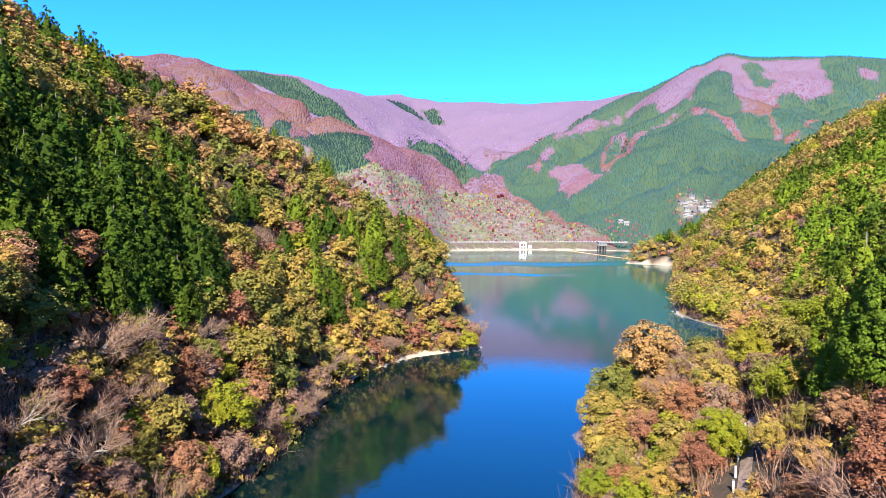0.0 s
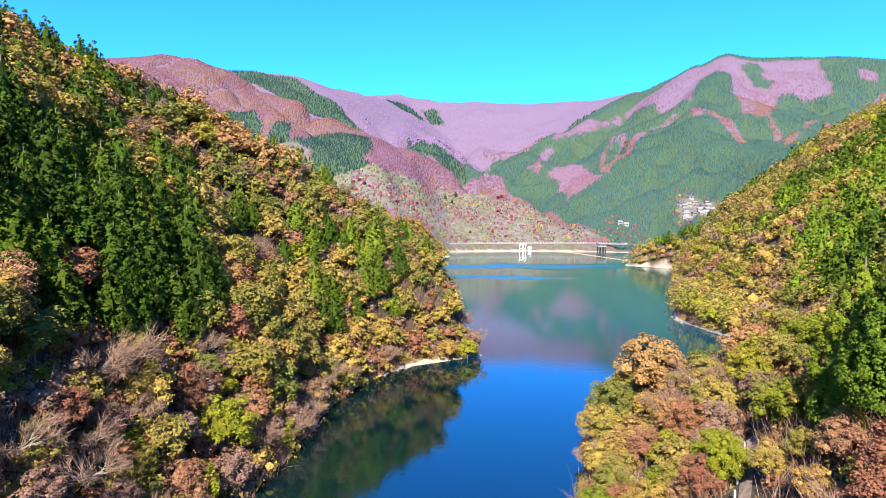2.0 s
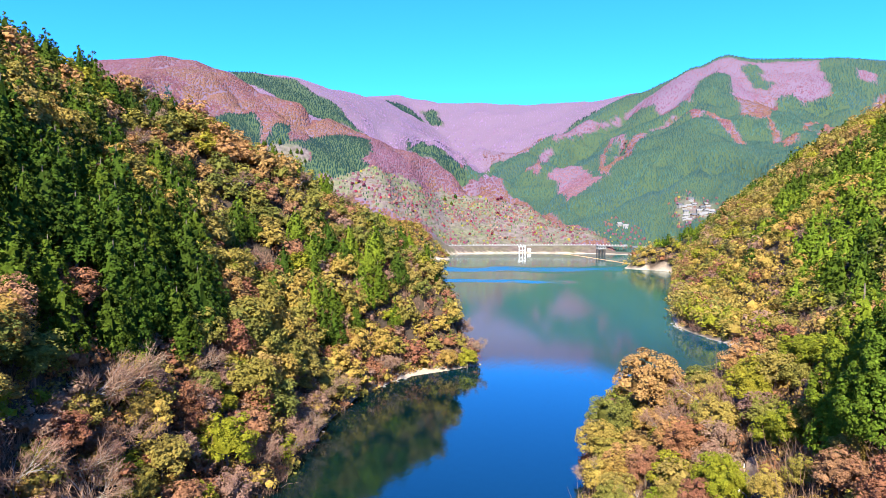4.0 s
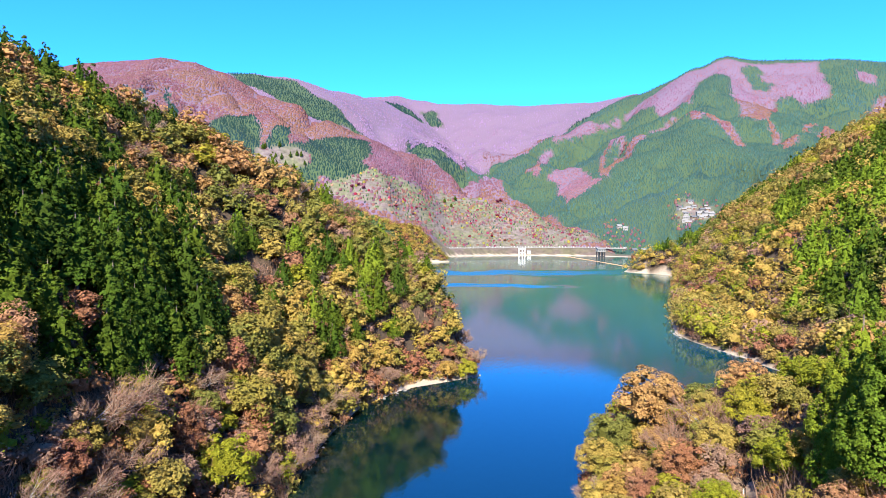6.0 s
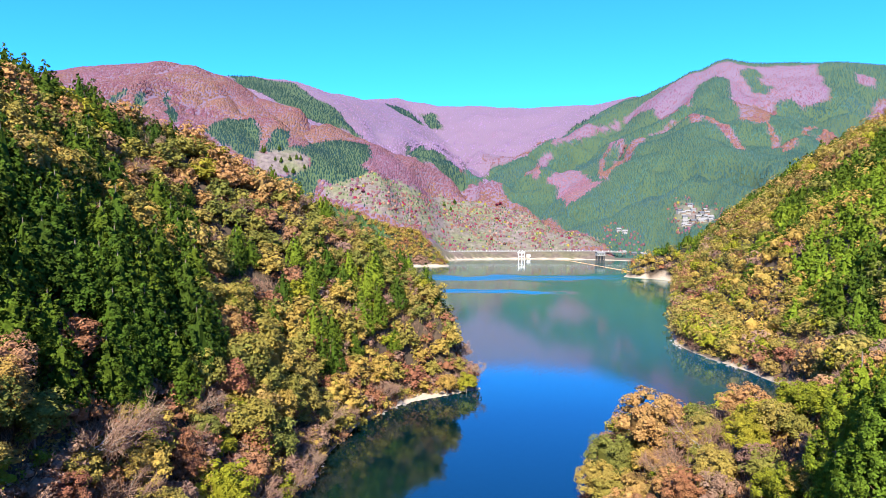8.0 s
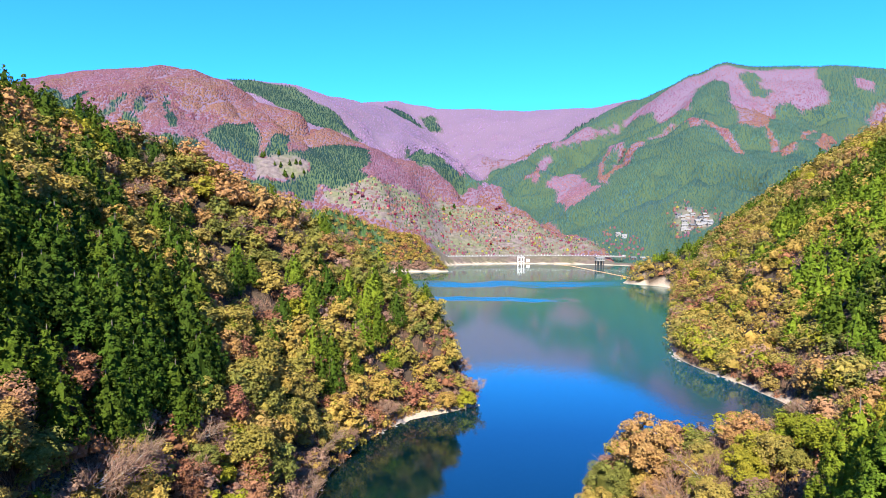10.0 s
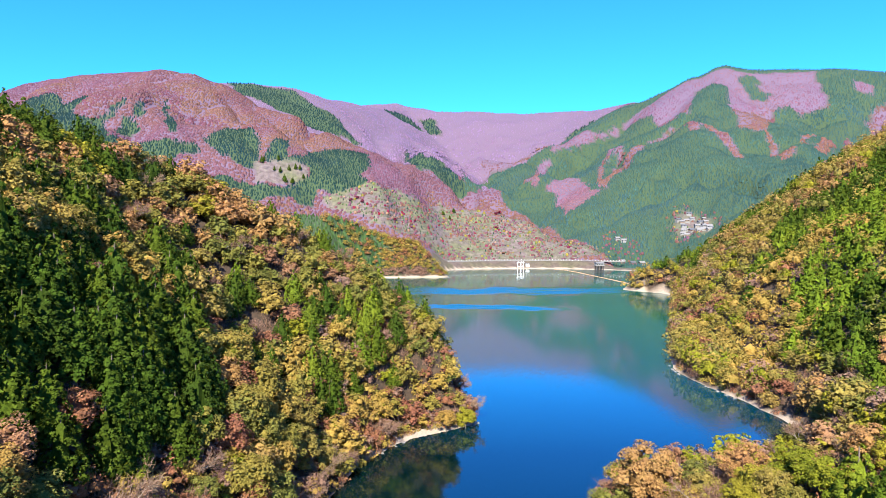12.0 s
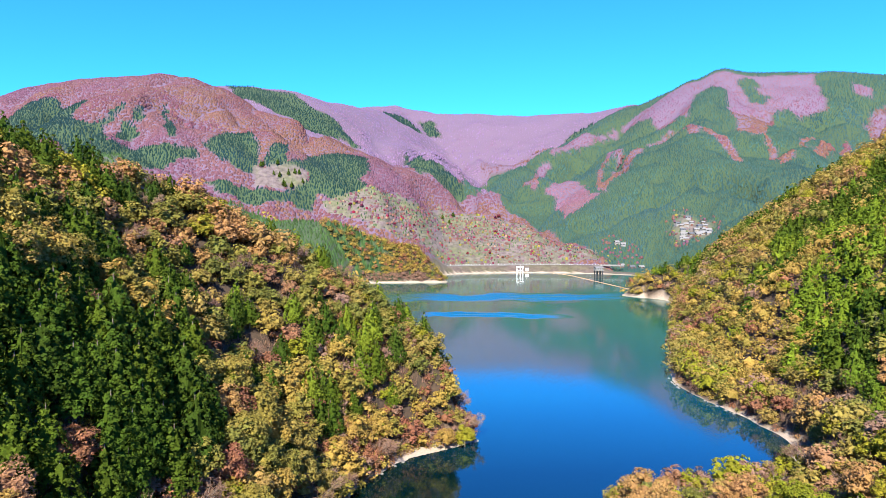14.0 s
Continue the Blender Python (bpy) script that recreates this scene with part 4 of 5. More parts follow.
# undergrowth that hides the ground between the near trees
p = np.concatenate((jittered(-90, 16, 58, 150, 2.7), jittered(-120, 16, 150, 250, 4.2), jittered(-40, 16, 185, 250, 2.7), jittered(4, 118, 44, 178, 2.8)))
z, s = land(p[:, 0], p[:, 1])
p = p[(s > -0.3) & off_path(p, 1.5) & faces_lake(p, 4.0) & (np.abs(p[:, 0]) < 0.9 * p[:, 1]) & ((z < 34) | (rng.uniform(0, 1, len(p)) < 0.6))]
pick = rng.uniform(0, 1, len(p))
for i, (a, b, colour, maker, label) in enumerate(((0, 0.26, "russet", shrub, "russet brown bushes under the near trees"), (0.26, 0.48, "gold", shrub, "yellow bushes under the near trees"),
                                                  (0.48, 0.62, "olive", shrub, "olive green bushes under the near trees"), (0.62, 1.0, "twig", thicket, "leafless grey brown thickets under the near trees"))):
    woods("undergrowth", label, colour, p[(pick >= a) & (pick < b)], maker, 1.3, seed=30 + i, least=-0.3, category="bushes")

# round bushes low on the slope and over the tip of the near hill
p = np.concatenate((jittered(-78, -18, 50, 140, 3.7), jittered(-42, 16, 192, 256, 3.9), jittered(-45, 0, 130, 200, 4.2)))
z, s = land(p[:, 0], p[:, 1])
p = p[(s > 0.8) & (z < np.where(p[:, 1] < 190, 28, 60)) & faces_lake(p, 6.0) & (np.abs(p[:, 0]) < 0.85 * p[:, 1])]
pick = rng.uniform(0, 1, len(p))
for i, (a, b, colour, label) in enumerate(((0, 0.30, "russet", "russet brown bushes low on the near hill"), (0.30, 0.54, "twig", "tan bushes low on the near hill"), (0.54, 0.78, "gold", "golden bushes low on the near hill"),
                                           (0.78, 0.92, "olive", "olive green bushes low on the near hill"), (0.92, 1.0, "lime", "lime green bushes low on the near hill"))):
    woods("bushes", label, colour, p[(pick >= a) & (pick < b)], round_bush, 0.6, seed=140 + i, least=0.8, category="bushes")

# ---- the hillside across the bay ----
p = in_view(jittered(100, 470, 170, 760, 7.2))
p = p[(p[:, 0] > 118) | (p[:, 1] > 178)]
a = fbm(p[:, 0], p[:, 1], 80.0, 2, 12)
z, s0 = land(p[:, 0], p[:, 1])
dark = fbm(p[:, 0], p[:, 1], 38.0, 2, 14)
zone = []
for (x, y), n, k, h, d in zip(p, a, dark, z, s0):
    if k > 0.13 and h > 22 and d > 20:
        zone.append(weighted([(6, "cedar"), (1, "olive")]))
    elif n > 0.13 and 14 < h < 105 and d > 18:
        zone.append(weighted([(9, "fresh"), (1, "gold"), (1, "olive")]))
    elif h > 60:
        zone.append(weighted([(5, "gold"), (1.8, "olive"), (0.5, "russet"), (0.5, "lime")]))
    else:
        zone.append(weighted([(5, "gold"), (1.8, "olive"), (0.5 + 1.2 * (d < 14), "russet"), (0.9, "lime"), (0.4, "twig")]))
zone = np.array(zone)
near = np.hypot(p[:, 0], p[:, 1]) < 275
split_woods("the hillside across the bay", p[~near], zone[~near], (low_broad, low_cedar), (1.15, 1.0), 40)
split_woods("the shore of the bay", p[near], zone[near], (mid_broad, mid_cedar), (0.95, 0.85), 50)

# bushes down to the beach of the bay
p = in_view(jittered(104, 300, 178, 470, 3.0))
s = land(p[:, 0], p[:, 1])[1]
p = p[(s > 1.6) & (s < 22) & (p[:, 0] > 116)]
pick = rng.uniform(0, 1, len(p))
for i, (a, b, colour, maker, label) in enumerate(((0, 0.3, "gold", shrub, "yellow bushes above the beach of the bay"), (0.3, 0.5, "russet", shrub, "russet brown bushes above the beach of the bay"),
                                                  (0.5, 0.68, "olive", shrub, "olive green bushes above the beach of the bay"), (0.68, 1.0, "twig", thicket, "leafless thickets above the beach of the bay"))):
    woods("undergrowth", label, colour, p[(pick >= a) & (pick < b)], maker, 1.25, seed=55 + i, least=1.5, category="bushes")

# ---- hills on the hidden arm and over the small beach ----
p = in_view(jittered(-640, 30, 262, 1010, 4.8))
zone = np.where(fbm(p[:, 0], p[:, 1], 90.0, 2, 8) > -0.28, "far_green", "olive")
zone = np.where((p[:, 0] > -130) & (p[:, 1] > 800), np.where(rng.uniform(0, 1, len(p)) < 0.6, "gold", "olive"), zone)
close = (p[:, 0] > -170) & (p[:, 1] > 880)
split_woods("the hidden arm of the lake", p[~close], zone[~close], (tiny_broad, tiny_cedar), (0.9, 0.95), 60)
p = in_view(jittered(-170, 24, 880, 1010, 3.6))
zone = np.array([weighted([(3, "gold"), (1.5, "olive"), (1, "russet"), (0.3 + 9.0 * (x < -85), "far_green")]) for x, _ in p])
zone = np.where((land(p[:, 0], p[:, 1])[1] < 9) & (p[:, 0] < -20), "twig", zone)
split_woods("the hill over the small beach", p, zone, (low_broad, tiny_cedar), (0.85, 1.1), 70)

# ---- far mountains ----
p = in_view(np.concatenate((jittered(-1300, 1300, 1004, 1500, 4.1), jittered(-1300, 1500, 1500, 1800, 5.8), jittered(-1700, 1800, 1800, 2300, 7.6))), 1)
z, s = land(p[:, 0], p[:, 1])
orange = np.exp(-(((p[:, 0] + 330) / 190) ** 2 + ((p[:, 1] - 1290) / 120) ** 2) ** 2)
warm = 0.25 + 1.0 * orange + 0.55 * np.clip((170 - z) / 100, 0, 1) + 0.9 * fbm(p[:, 0], p[:, 1], 160.0, 2, 19)
warm = np.where(green_mountain(p[:, 0], p[:, 1]), np.where(p[:, 1] < 1660, 0.75, 0.12) - 0.9 * (p[:, 0] < 360) * (p[:, 1] < 1600), warm)
warm = np.where((p[:, 1] > 1600) & (p[:, 0] < 150), 0.0, warm)
warm = warm > rng.uniform(0.32, 0.68, len(p))
# haze tint by distance; bare woods of the western mountain take the shaded rose
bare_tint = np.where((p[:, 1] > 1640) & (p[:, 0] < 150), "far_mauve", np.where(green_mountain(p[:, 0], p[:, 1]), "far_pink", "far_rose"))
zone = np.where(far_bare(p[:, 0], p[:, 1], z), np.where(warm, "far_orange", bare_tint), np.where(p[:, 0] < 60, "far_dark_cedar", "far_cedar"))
felled = in_stands(p[:, 0], p[:, 1], CLEARING, 5.0)
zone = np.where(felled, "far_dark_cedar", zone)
free = (((p[:, 0] - 472) / 30) ** 2 + ((p[:, 1] - 1148) / 55) ** 2 > 1) & (s > 28) & ~(felled & (rng.uniform(0, 1, len(p)) < 0.82))
p, zone = p[free], zone[free]
keep = rng.uniform(0, 1, len(p)) > 0.97 * open_land(p[:, 0], p[:, 1])
p, zone = p[keep], zone[keep]
front = p[:, 1] < 1560
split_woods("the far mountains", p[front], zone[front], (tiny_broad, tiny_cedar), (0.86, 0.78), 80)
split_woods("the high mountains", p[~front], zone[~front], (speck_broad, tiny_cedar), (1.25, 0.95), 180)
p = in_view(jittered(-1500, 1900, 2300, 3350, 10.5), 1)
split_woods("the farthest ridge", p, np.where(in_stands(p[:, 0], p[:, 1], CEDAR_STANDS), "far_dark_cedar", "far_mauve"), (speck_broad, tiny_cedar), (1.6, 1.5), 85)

p = in_view(np.concatenate((jittered(405, 535, 1045, 1245, 6.0), jittered(290, 385, 1085, 1215, 6.0))), 1)
p = p[(rng.uniform(0, 1, len(p)) < 0.5) & (land(p[:, 0], p[:, 1])[1] > 26)]
inside = ((p[:, 0] - 472) / 30) ** 2 + ((p[:, 1] - 1148) / 55) ** 2
p = p[((inside < 1) & (rng.uniform(0, 1, len(p)) < 0.5)) | ((inside >= 0.9) & (inside < 2.2)) | (((p[:, 0] - 338) / 38) ** 2 + ((p[:, 1] - 1150) / 56) ** 2 < 1)]
split_woods("the slope of the village", p, np.array([weighted([(0.5, "olive"), (2.6, "far_orange"), (1.5, "far_rose"), (1.8, "far_green"), (0.8, "far_cedar")]) for _ in p]), (tiny_bush, tiny_cedar), (0.95, 0.8), 95)

# bushes and small trees on the terraced fields
p = in_view(jittered(-230, 340, 1030, 1260, 4.6), 1)
p = p[(open_land(p[:, 0], p[:, 1]) > 0.3) & (land(p[:, 0], p[:, 1])[1] > 27) & (rng.uniform(0, 1, len(p)) < 0.55 + 1.1 * fbm(p[:, 0], p[:, 1], 30.0, 2, 33))]
zone = np.array([weighted([(0.35, "red"), (2.4, "far_green"), (1.6, "far_rose"), (0.8, "far_dark_cedar"), (1.8, "far_orange"), (0.5, "twig"), (0.4, "olive")]) for _ in p])
split_woods("the terraced fields", p, zone, (tiny_bush, tiny_cedar), (0.8, 0.6), 90)


# ---- the far shore: road, rail, gate towers, houses ----
def plain_material(name, a, c, scale=1.5, rough=0.8):
    m, n, l, b = shader(name, rough)
    f = noise_tex(n, l, scale, 6.0, 0.65)
    l.new(ramp(n, l, f, [(0.3, a), (0.7, c)]), b.inputs["Base Color"])
    bump = n.new("ShaderNodeBump")
    bump.inputs["Strength"].default_value = 0.3
    bump.inputs["Distance"].default_value = 0.05
    l.new(f, bump.inputs["Height"])
    l.new(bump.outputs[0], b.inputs["Normal"])
    return m


CONCRETE = plain_material("concrete", (0.1072, 0.1039, 0.0938), (0.1876, 0.1809, 0.1675))
ASPHALT = plain_material("asphalt", (0.0268, 0.0268, 0.0281), (0.0503, 0.0489, 0.0469))
WHITE = plain_material("white_paint", (0.60, 0.60, 0.59), (0.74, 0.74, 0.72))
DARK_STEEL = plain_material("dark_steel", (0.0134, 0.0147, 0.0168), (0.0335, 0.0335, 0.0369), 2.0, 0.5)
WALL_CREAM = plain_material("cream_wall", (0.1474, 0.1273, 0.1039), (0.2144, 0.191, 0.1575))
WALL_GREY = plain_material("grey_wall", (0.1206, 0.1206, 0.1172), (0.201, 0.1976, 0.191))
WALL_WOOD = plain_material("wood_wall", (0.0938, 0.0603, 0.0402), (0.1742, 0.1206, 0.0804))
ROOF_BLUE = plain_material("slate_roof", (0.0402, 0.0436, 0.0503), (0.0871, 0.0905, 0.1005), 2.5, 0.85)
ROOF_PALE = plain_material("pale_metal_roof", (0.1005, 0.0972, 0.0938), (0.1809, 0.1742, 0.1675), 2.5, 0.8)
GLASS = plain_material("dark_glass", (0.0134, 0.0168, 0.0201), (0.0268, 0.0301, 0.0335), 1.0, 0.1)
FLOAT = plain_material("orange_float", (0.4154, 0.1876, 0.0804), (0.5226, 0.3015, 0.1675), 2.0, 0.5)
ROCK = plain_material("shore_rock", (0.0737, 0.0636, 0.0536), (0.2278, 0.201, 0.1675), 2.0)
BANK = plain_material("field_bank", (0.045, 0.042, 0.028), (0.115, 0.10, 0.072), 0.4, 0.95)
PATH = plain_material("earth_path", (0.10, 0.062, 0.042), (0.23, 0.165, 0.12), 1.2, 0.95)


def part(name, bm, material, parent, label=""):
    """Links a bmesh as one mesh object under a thing."""
    me = bpy.data.meshes.new(name)
    bm.to_mesh(me)
    bm.free()
    me.materials.append(material)
    ob = new(name, me)
    if parent:
        ob.parent = parent
    return tagged(ob, label)


def box(sx, sy, sz, x=0.0, y=0.0, z=0.0, bevel=0.0):
    """A box on its base, its edges rounded."""
    bm = bmesh.new()
    bmesh.ops.create_cube(bm, size=1.0, matrix=Matrix.Translation((x, y, z + sz / 2)) @ Matrix.Diagonal((sx, sy, sz, 1)))
    if bevel:
        bmesh.ops.bevel(bm, geom=bm.edges[:], offset=bevel, segments=1, affect="EDGES", profile=0.5)
    return bm


def gable(sx, sy, rise, z, over=0.5, thick=0.25):
    """A pitched roof with eaves."""
    bm = bmesh.new()
    a, b = sx / 2 + over, sy / 2 + over
    ring = [(-b, 0), (0, rise), (b, 0), (b, -thick), (0, rise - thick), (-b, -thick)]
    ends = [[bm.verts.new((e, y, z + h)) for y, h in ring] for e in (-a, a)]
    for k in range(6):
        bm.faces.new((ends[0][k], ends[0][(k + 1) % 6], ends[1][(k + 1) % 6], ends[1][k]))
    for e in ends:
        bm.faces.new((e[0], e[1], e[4], e[5]))
        bm.faces.new((e[1], e[2], e[3], e[4]))
    bmesh.ops.recalc_face_normals(bm, faces=bm.faces[:])
    return bm


def house(x, y, turn, sx, sy, wall, roof, label):
    """A small gabled house with windows to the lake, on a stone base."""
    z = height(x, y)
    top = new("house")
    part("base", box(sx + 0.3, sy + 0.3, 4.0, 0, 0, -3.6, 0.05), CONCRETE, top)
    body = part("wall", box(sx, sy, 2.7, 0, 0, 0.4, 0.04), wall, top)
    part("roof", gable(sx, sy, sy * 0.42, 3.2), roof, top)
    for k in range(3):
        w = part("window", box(1.4, 0.12, 1.3, (k - 1) * sx * 0.3, -sy / 2 - 0.02, 1.6 + (k == 1) * 0.2, 0.02), GLASS, top)
    top.matrix_basis = pose(x, y, z, 0, 0, turn)
    return tagged(top, label, "house", "houses of the hillside village")


roofs = ((ROOF_BLUE, "slate grey"), (ROOF_PALE, "pale metal"), (ROOF_PALE, "pale metal"), (ROOF_PALE, "pale metal"))
walls = ((WALL_CREAM, "cream"), (WALL_GREY, "grey"), (WALL_WOOD, "brown wooden"))
village = np.random.default_rng(3)
spots = []
while len(spots) < 22:
    q = np.array((472, 1148)) + village.uniform(-1, 1, 2) * np.array((27, 50))
    if ((q[0] - 472) / 27) ** 2 + ((q[1] - 1148) / 50) ** 2 < 1 and all(np.hypot(*(q - o)) > 8.0 for o in spots):
        spots.append(q)
for q in spots + [np.array((341, 1186)), np.array((352, 1180)), np.array((333, 1122)), np.array((348, 1112)), np.array((362, 1104))]:
    (rm, rw), (wm, ww) = roofs[village.integers(0, 4)], walls[village.integers(0, 3)]
    house(q[0], q[1], village.uniform(-25, 25), village.uniform(7.5, 11), village.uniform(5.5, 7.5), wm, rm, f"{ww} house with a {rw} gable roof on the hillside")


def strip(line, half, z0, depth):
    """A slab along a plan line."""
    d = np.gradient(line, axis=0)
    n = np.stack((-d[:, 1], d[:, 0]), 1) / np.linalg.norm(d, axis=1)[:, None]
    a, b = line + n * half, line - n * half
    k = len(line)
    rows = [np.column_stack((q, z)) for q, z in ((a, z0), (b, z0), (b, z0 - depth), (a, z0 - depth))]
    v = np.concatenate(rows)
    i = np.arange(k - 1)
    f = np.concatenate([np.stack((r * k + i, r * k + i + 1, ((r + 1) % 4) * k + i + 1, ((r + 1) % 4) * k + i), 1) for r in range(4)])
    return v, f[:, ::-1]


road_line = along([(-8, 1056), (76, 1092), (192, 1098), (262, 1083), (318, 1060)])
tagged(mesh_object("road", *strip(road_line, 3.2, np.full(len(road_line), 13.8), 2.0), ASPHALT), "asphalt road on a bench over the far shore", "road", kind="structure")
d = np.gradient(road_line, axis=0)
edge = road_line + np.stack((d[:, 1], -d[:, 0]), 1) / np.linalg.norm(d, axis=1)[:, None] * 3.0
tagged(mesh_object("retaining_wall", *strip(edge, 0.5, np.full(len(edge), 14.0), 1.8), CONCRETE), "grey concrete retaining wall under the lakeside road", "wall", kind="structure")
rail = new("guard_rail")
step = np.concatenate(([0], np.cumsum(np.linalg.norm(np.diff(edge, axis=0), axis=1))))
for s0 in np.arange(2, step[-1], 5.0):
    ob = part("post", box(0.4, 0.4, 1.2, 0, 0, 0, 0.05), WHITE, rail)
    ob.location = (np.interp(s0, step, edge[:, 0]), np.interp(s0, step, edge[:, 1]), 14.1)
beam = mesh_object("beam", *strip(edge, 0.12, np.full(len(edge), 15.1), 0.3), CONCRETE, rail)
tagged(rail, "white guard rail with posts along the lakeside road", "guard rail")


def gate_tower(x, y, turn):
    """The dark-legged intake tower with its pale gatehouse."""
    top = new("intake_tower")
    for a in (-5.2, 0.0, 5.2):
        for b in (-3.2, 3.2):
            part("column", box(1.5, 1.5, 24.0, a, b, -12.0, 0.1), DARK_STEEL, top)
    part("brace", box(12.0, 0.8, 0.9, 0, -3.2, 4.0, 0.05), DARK_STEEL, top)
    part("platform", box(14.5, 9.6, 1.0, 0, 0, 11.4, 0.08), CONCRETE, top)
    part("gatehouse", box(12.5, 7.6, 3.8, 0, 0, 12.3, 0.06), WALL_GREY, top)
    part("roof", gable(12.5, 7.6, 1.6, 16.3, 0.8), ROOF_PALE, top)
    for k in range(4):
        part("window", box(1.5, 0.14, 1.5, -4.4 + 2.9 * k, -3.83, 13.4, 0.02), GLASS, top)
    top.matrix_basis = pose(x, y, 0, 0, 0, turn)
    return tagged(top, "pale intake gatehouse on dark steel columns in the lake", "intake tower")


def white_gate(x, y):
    """A white portal frame at the water's edge."""
    top = new("gate_frame")
    for a in (-5.0, 0.6, 5.0):
        part("leg", box(1.1, 1.1, 22.0, a, 0, -8.0, 0.08), WHITE, top)
    part("beam", box(12.5, 1.4, 1.3, 0, 0, 12.6, 0.08), WHITE, top)
    part("beam", box(11.0, 1.0, 0.9, 0, 0, 6.6, 0.08), WHITE, top)
    part("rail", box(12.5, 0.3, 0.3, 0, -0.8, 14.6, 0.04), WHITE, top)
    top.matrix_basis = pose(x, y, 0, 0, 0, 4)
    return tagged(top, "white steel gate frame standing at the far shore", "gate")


gate_tower(250, 968, 12)


def terrace_banks():
    """Low stone banks that follow the contours of the fields, each a face and a ledge behind it."""
    r = np.random.default_rng(21)
    q = r.uniform((-210, 1035), (300, 1230), (900, 2))
    q = q[in_stands(q[:, 0], q[:, 1], TERRACES, 18.0) & (land(q[:, 0], q[:, 1])[1] > 28)][:330]
    n, count = 9, len(q)
    length, tall = r.integers(4, n + 1, count), r.uniform(0.8, 1.7, count)
    x, y, rows = q[:, 0], q[:, 1], []
    for _ in range(n):
        h0 = land(x, y)[0]
        gx, gy = land(x + 2.0, y)[0] - h0, land(x, y + 2.0)[0] - h0
        g = np.hypot(gx, gy) + 1e-6
        gx, gy = gx / g, gy / g
        rows.append(np.stack([np.stack(v, 1) for v in ((x - gx * 0.6, y - gy * 0.6, h0 - 1.2), (x, y, h0 + tall), (x + gx * 3.0, y + gy * 3.0, h0 + tall + 0.3))], 1))
        x, y = x + gy * 3.2, y - gx * 3.2
    vs = np.stack(rows, 1).reshape(-1, 3)
    fs = [(a, a + 1, a + 4, a + 3) for k in range(count) for i in range(length[k] - 1) for a in (3 * (n * k + i), 3 * (n * k + i) + 1)]
    return tagged(mesh_object("terrace_banks", vs, fs, BANK), "low grey stone banks between the terraced fields", "stone bank", kind="stuff")


terrace_banks()
white_gate(134, 1030)
shed = new("pump_shed")
part("wall", box(6.0, 5.0, 5.0, 0, 0, -1.0, 0.05), WHITE, shed)
part("roof", gable(6.0, 5.0, 0.9, 4.1, 0.4), ROOF_PALE, shed)
shed.matrix_basis = pose(153, 1082, height(153, 1082))
tagged(shed, "small white pump shed on the far bank", "shed")

# the orange boom that floats across the inlet
boom = new("floating_boom")
line = along([(196, 1060), (214, 1030), (226, 930), (238, 826), (244, 770)], 3)
step = np.concatenate(([0], np.cumsum(np.linalg.norm(np.diff(line, axis=0), axis=1))))
shape = None
for s0 in np.arange(0, step[-1], 3.2):
    x, y = np.interp(s0, step, line[:, 0]), np.interp(s0, step, line[:, 1])
    if shape is None:
        ob = part("float", box(0.8, 2.9, 0.7, 0, 0, -0.2, 0.15), FLOAT, boom)
        shape = ob.data
    else:
        ob = new("float", shape)
        ob.parent = boom
    ob.location = (x, y, 0)
    ob.rotation_euler = (0, 0, -0.1)
tagged(boom, "line of pale orange floats across the lake", "boom")

# ---- path with white posts on the near promontory ----
z = land(path_line[:, 0], path_line[:, 1])[0]
v, f = strip(path_line, 0.75, z, 0.8)
v[:, 2] = land(v[:, 0], v[:, 1])[0] + np.repeat((0.18, 0.18, -0.6, -0.6), len(path_line))
tagged(mesh_object("path", v, f, PATH), "pale earth path strewn with russet leaves", "path", kind="structure")
d = np.gradient(path_line, axis=0)
side = path_line + np.stack((-d[:, 1], d[:, 0]), 1) / np.linalg.norm(d, axis=1)[:, None] * 1.1
for k in np.linspace(1, len(side) - 8, 8).astype(int):
    post = new("marker_post")
    part("post", box(0.22, 0.22, 1.5, 0, 0, 0, 0.04), WHITE, post)
    part("cap", box(0.26, 0.26, 0.1, 0, 0, 1.5, 0.03), CONCRETE, post)
    post.matrix_basis = pose(side[k, 0], side[k, 1], height(side[k, 0], side[k, 1]))
    tagged(post, "white marker post beside the earth path", "post", "posts beside the path")


# ---- rocks on the near shore ----
def rock_mesh(seed):
    r = np.random.default_rng(seed)
    bm = bmesh.new()
    bmesh.ops.create_icosphere(bm, subdivisions=2, radius=1.0)
    for v in bm.verts:
        v.co *= 0.8 + 0.35 * noise.noise(v.co * 1.3 + Vector((seed * 3.1, 0, 0))) + r.uniform(-0.06, 0.06)
        v.co.z *= 0.6
    me = bpy.data.meshes.new("shore_rock")
    bm.to_mesh(me)
    bm.free()
    me.materials.append(ROCK)
    return me


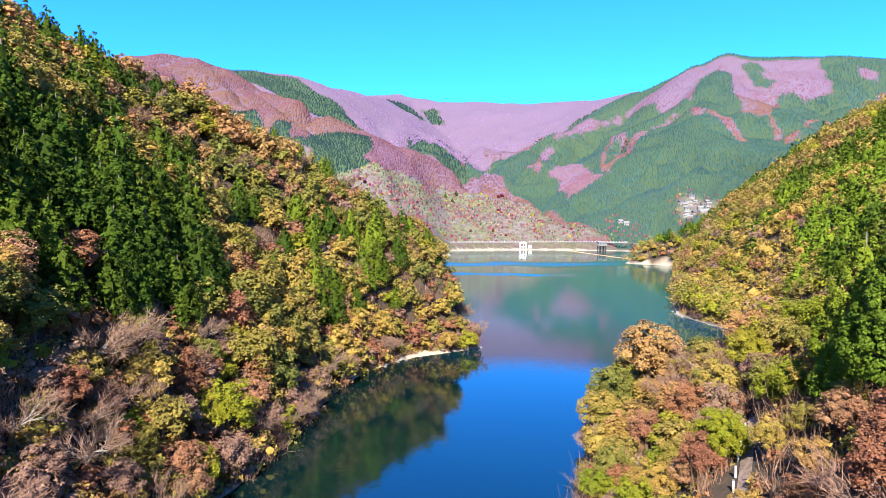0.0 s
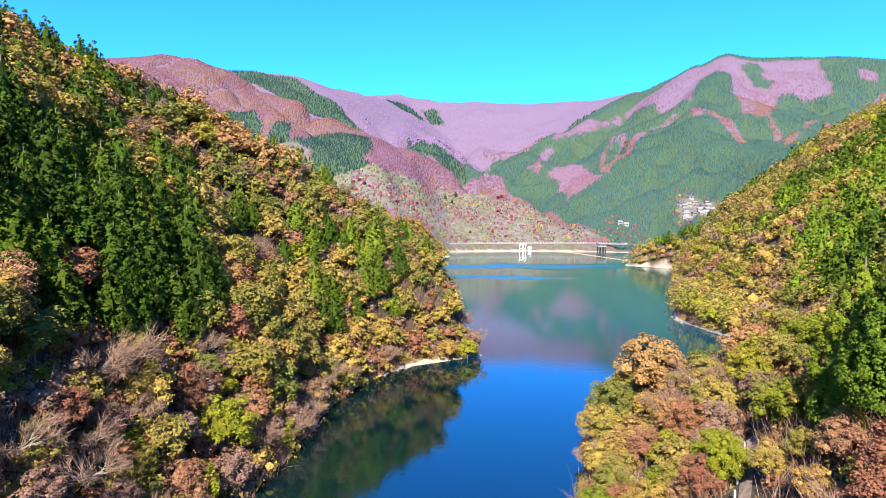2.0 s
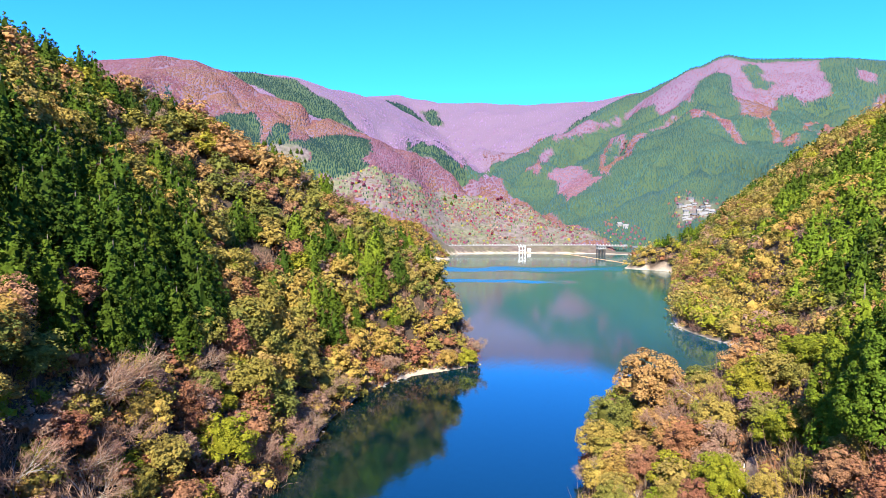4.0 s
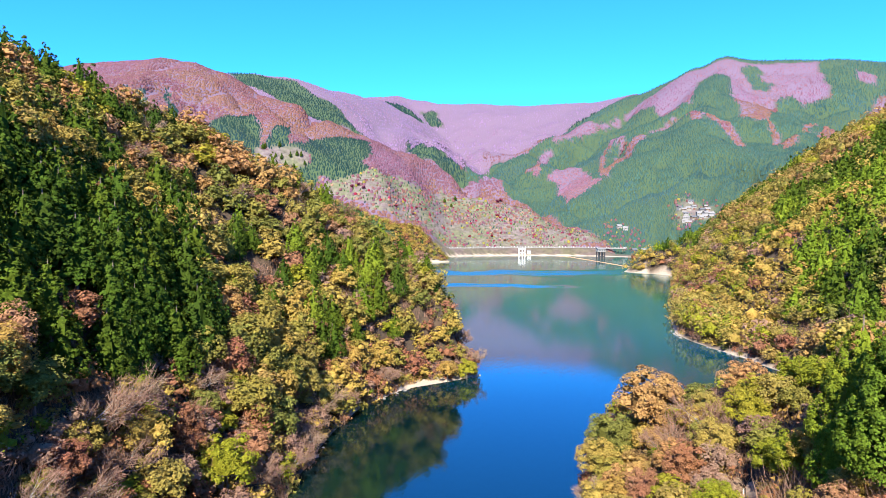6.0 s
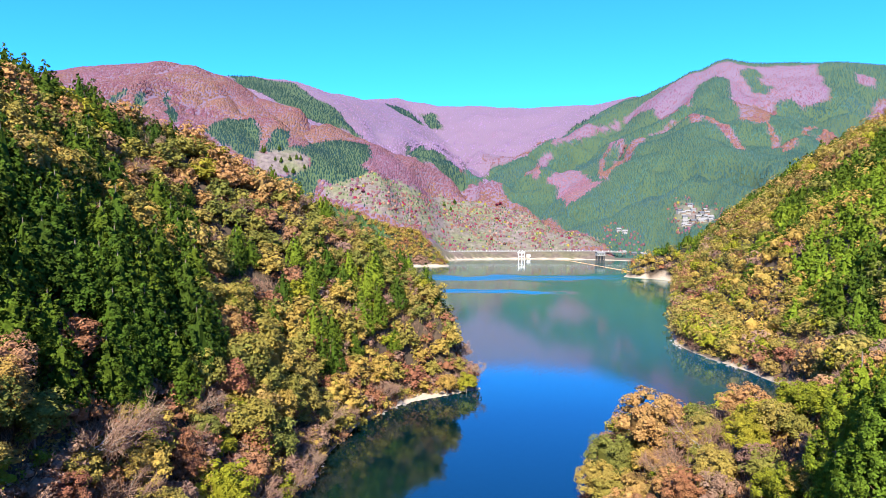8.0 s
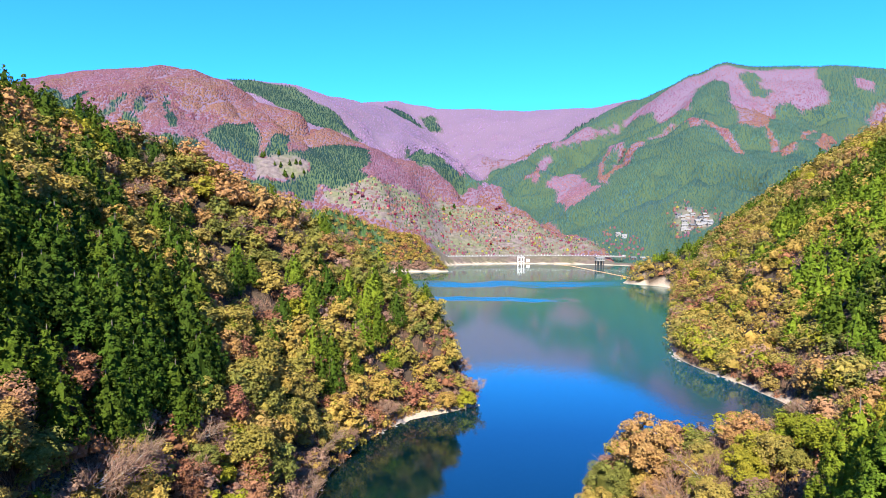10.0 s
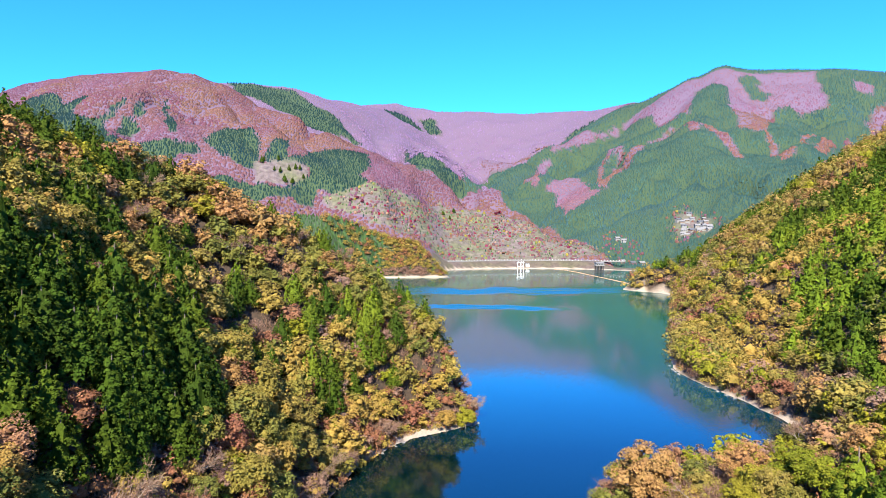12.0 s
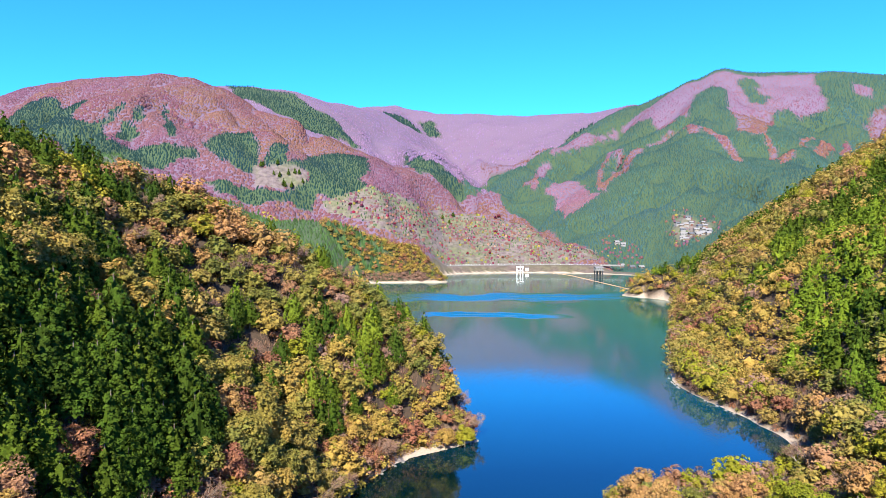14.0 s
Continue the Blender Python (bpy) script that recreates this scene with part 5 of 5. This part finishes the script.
rocks = [rock_mesh(k) for k in range(4)]
r = np.random.default_rng(11)
for a, b, n in (((-42, 60), (-36, 110), 4), ((-36, 110), (-32, 130), 8), ((-32, 130), (-27, 182), 9), ((-27, 182), (-9, 211), 5), ((14, 226), (9, 219), 4), ((119, 322), (117, 296), 9), ((120, 280), (126, 250), 6)):
    for t in r.uniform(0, 1, n):
        x, y = a[0] + (b[0] - a[0]) * t, a[1] + (b[1] - a[1]) * t
        for _ in range(20):
            if abs(land(one(x), one(y))[1][0]) < 1.6:
                break
            x -= float(np.sign(land(one(x), one(y))[1][0])) * (1.0 if x < 60 else -1.0) * -1.0
        ob = new("shore_rock", rocks[int(r.integers(0, 4))])
        k = r.uniform(0.35, 1.1)
        ob.matrix_basis = pose(x, y, max(height(x, y), 0.0), r.uniform(-15, 15), r.uniform(-15, 15), r.uniform(0, 360)) @ Matrix.Diagonal((k, k * r.uniform(0.7, 1.2), k, 1))
        tagged(ob, "pale weathered rock at the edge of the lake", "rock", "rocks along the shore")

# ---- single trees on the terraced fields ----
SINGLES = [(-78, 1057, "broad", "red", 0.6), (-50, 1073, "broad", "red", 0.55), (-29, 1104, "broad", "red", 0.5), (-45, 1089, "broad", "red", 0.6), (50, 1112, "broad", "red", 0.6),
           (91, 1122, "broad", "red", 0.6), (107, 1184, "broad", "red", 0.7), (117, 1228, "broad", "red", 0.9), (110, 1222, "broad", "red", 0.8), (114, 1114, "broad", "russet", 0.6),
           (-154, 1060, "broad", "red", 0.8), (-134, 1056, "broad", "red", 0.8), (-143, 1062, "broad", "red", 0.7), (5, 1200, "cedar", "cedar", 0.85), (26, 1212, "cedar", "cedar", 0.9),
           (18, 1194, "cedar", "cedar", 0.7)]
for x, y, kind, colour, scale in SINGLES:
    tree(kind, colour, x, y, scale, int(rng.integers(0, 4)), rng.uniform(0, 360), "the terraced fields")

# cedars left standing in the felled clearing
r = np.random.default_rng(5)
for _ in range(16):
    tree("cedar", "cedar", r.uniform(-318, -240), r.uniform(1056, 1098), r.uniform(0.55, 0.95), int(r.integers(0, 4)), r.uniform(0, 360), "the felled clearing", 1.25)
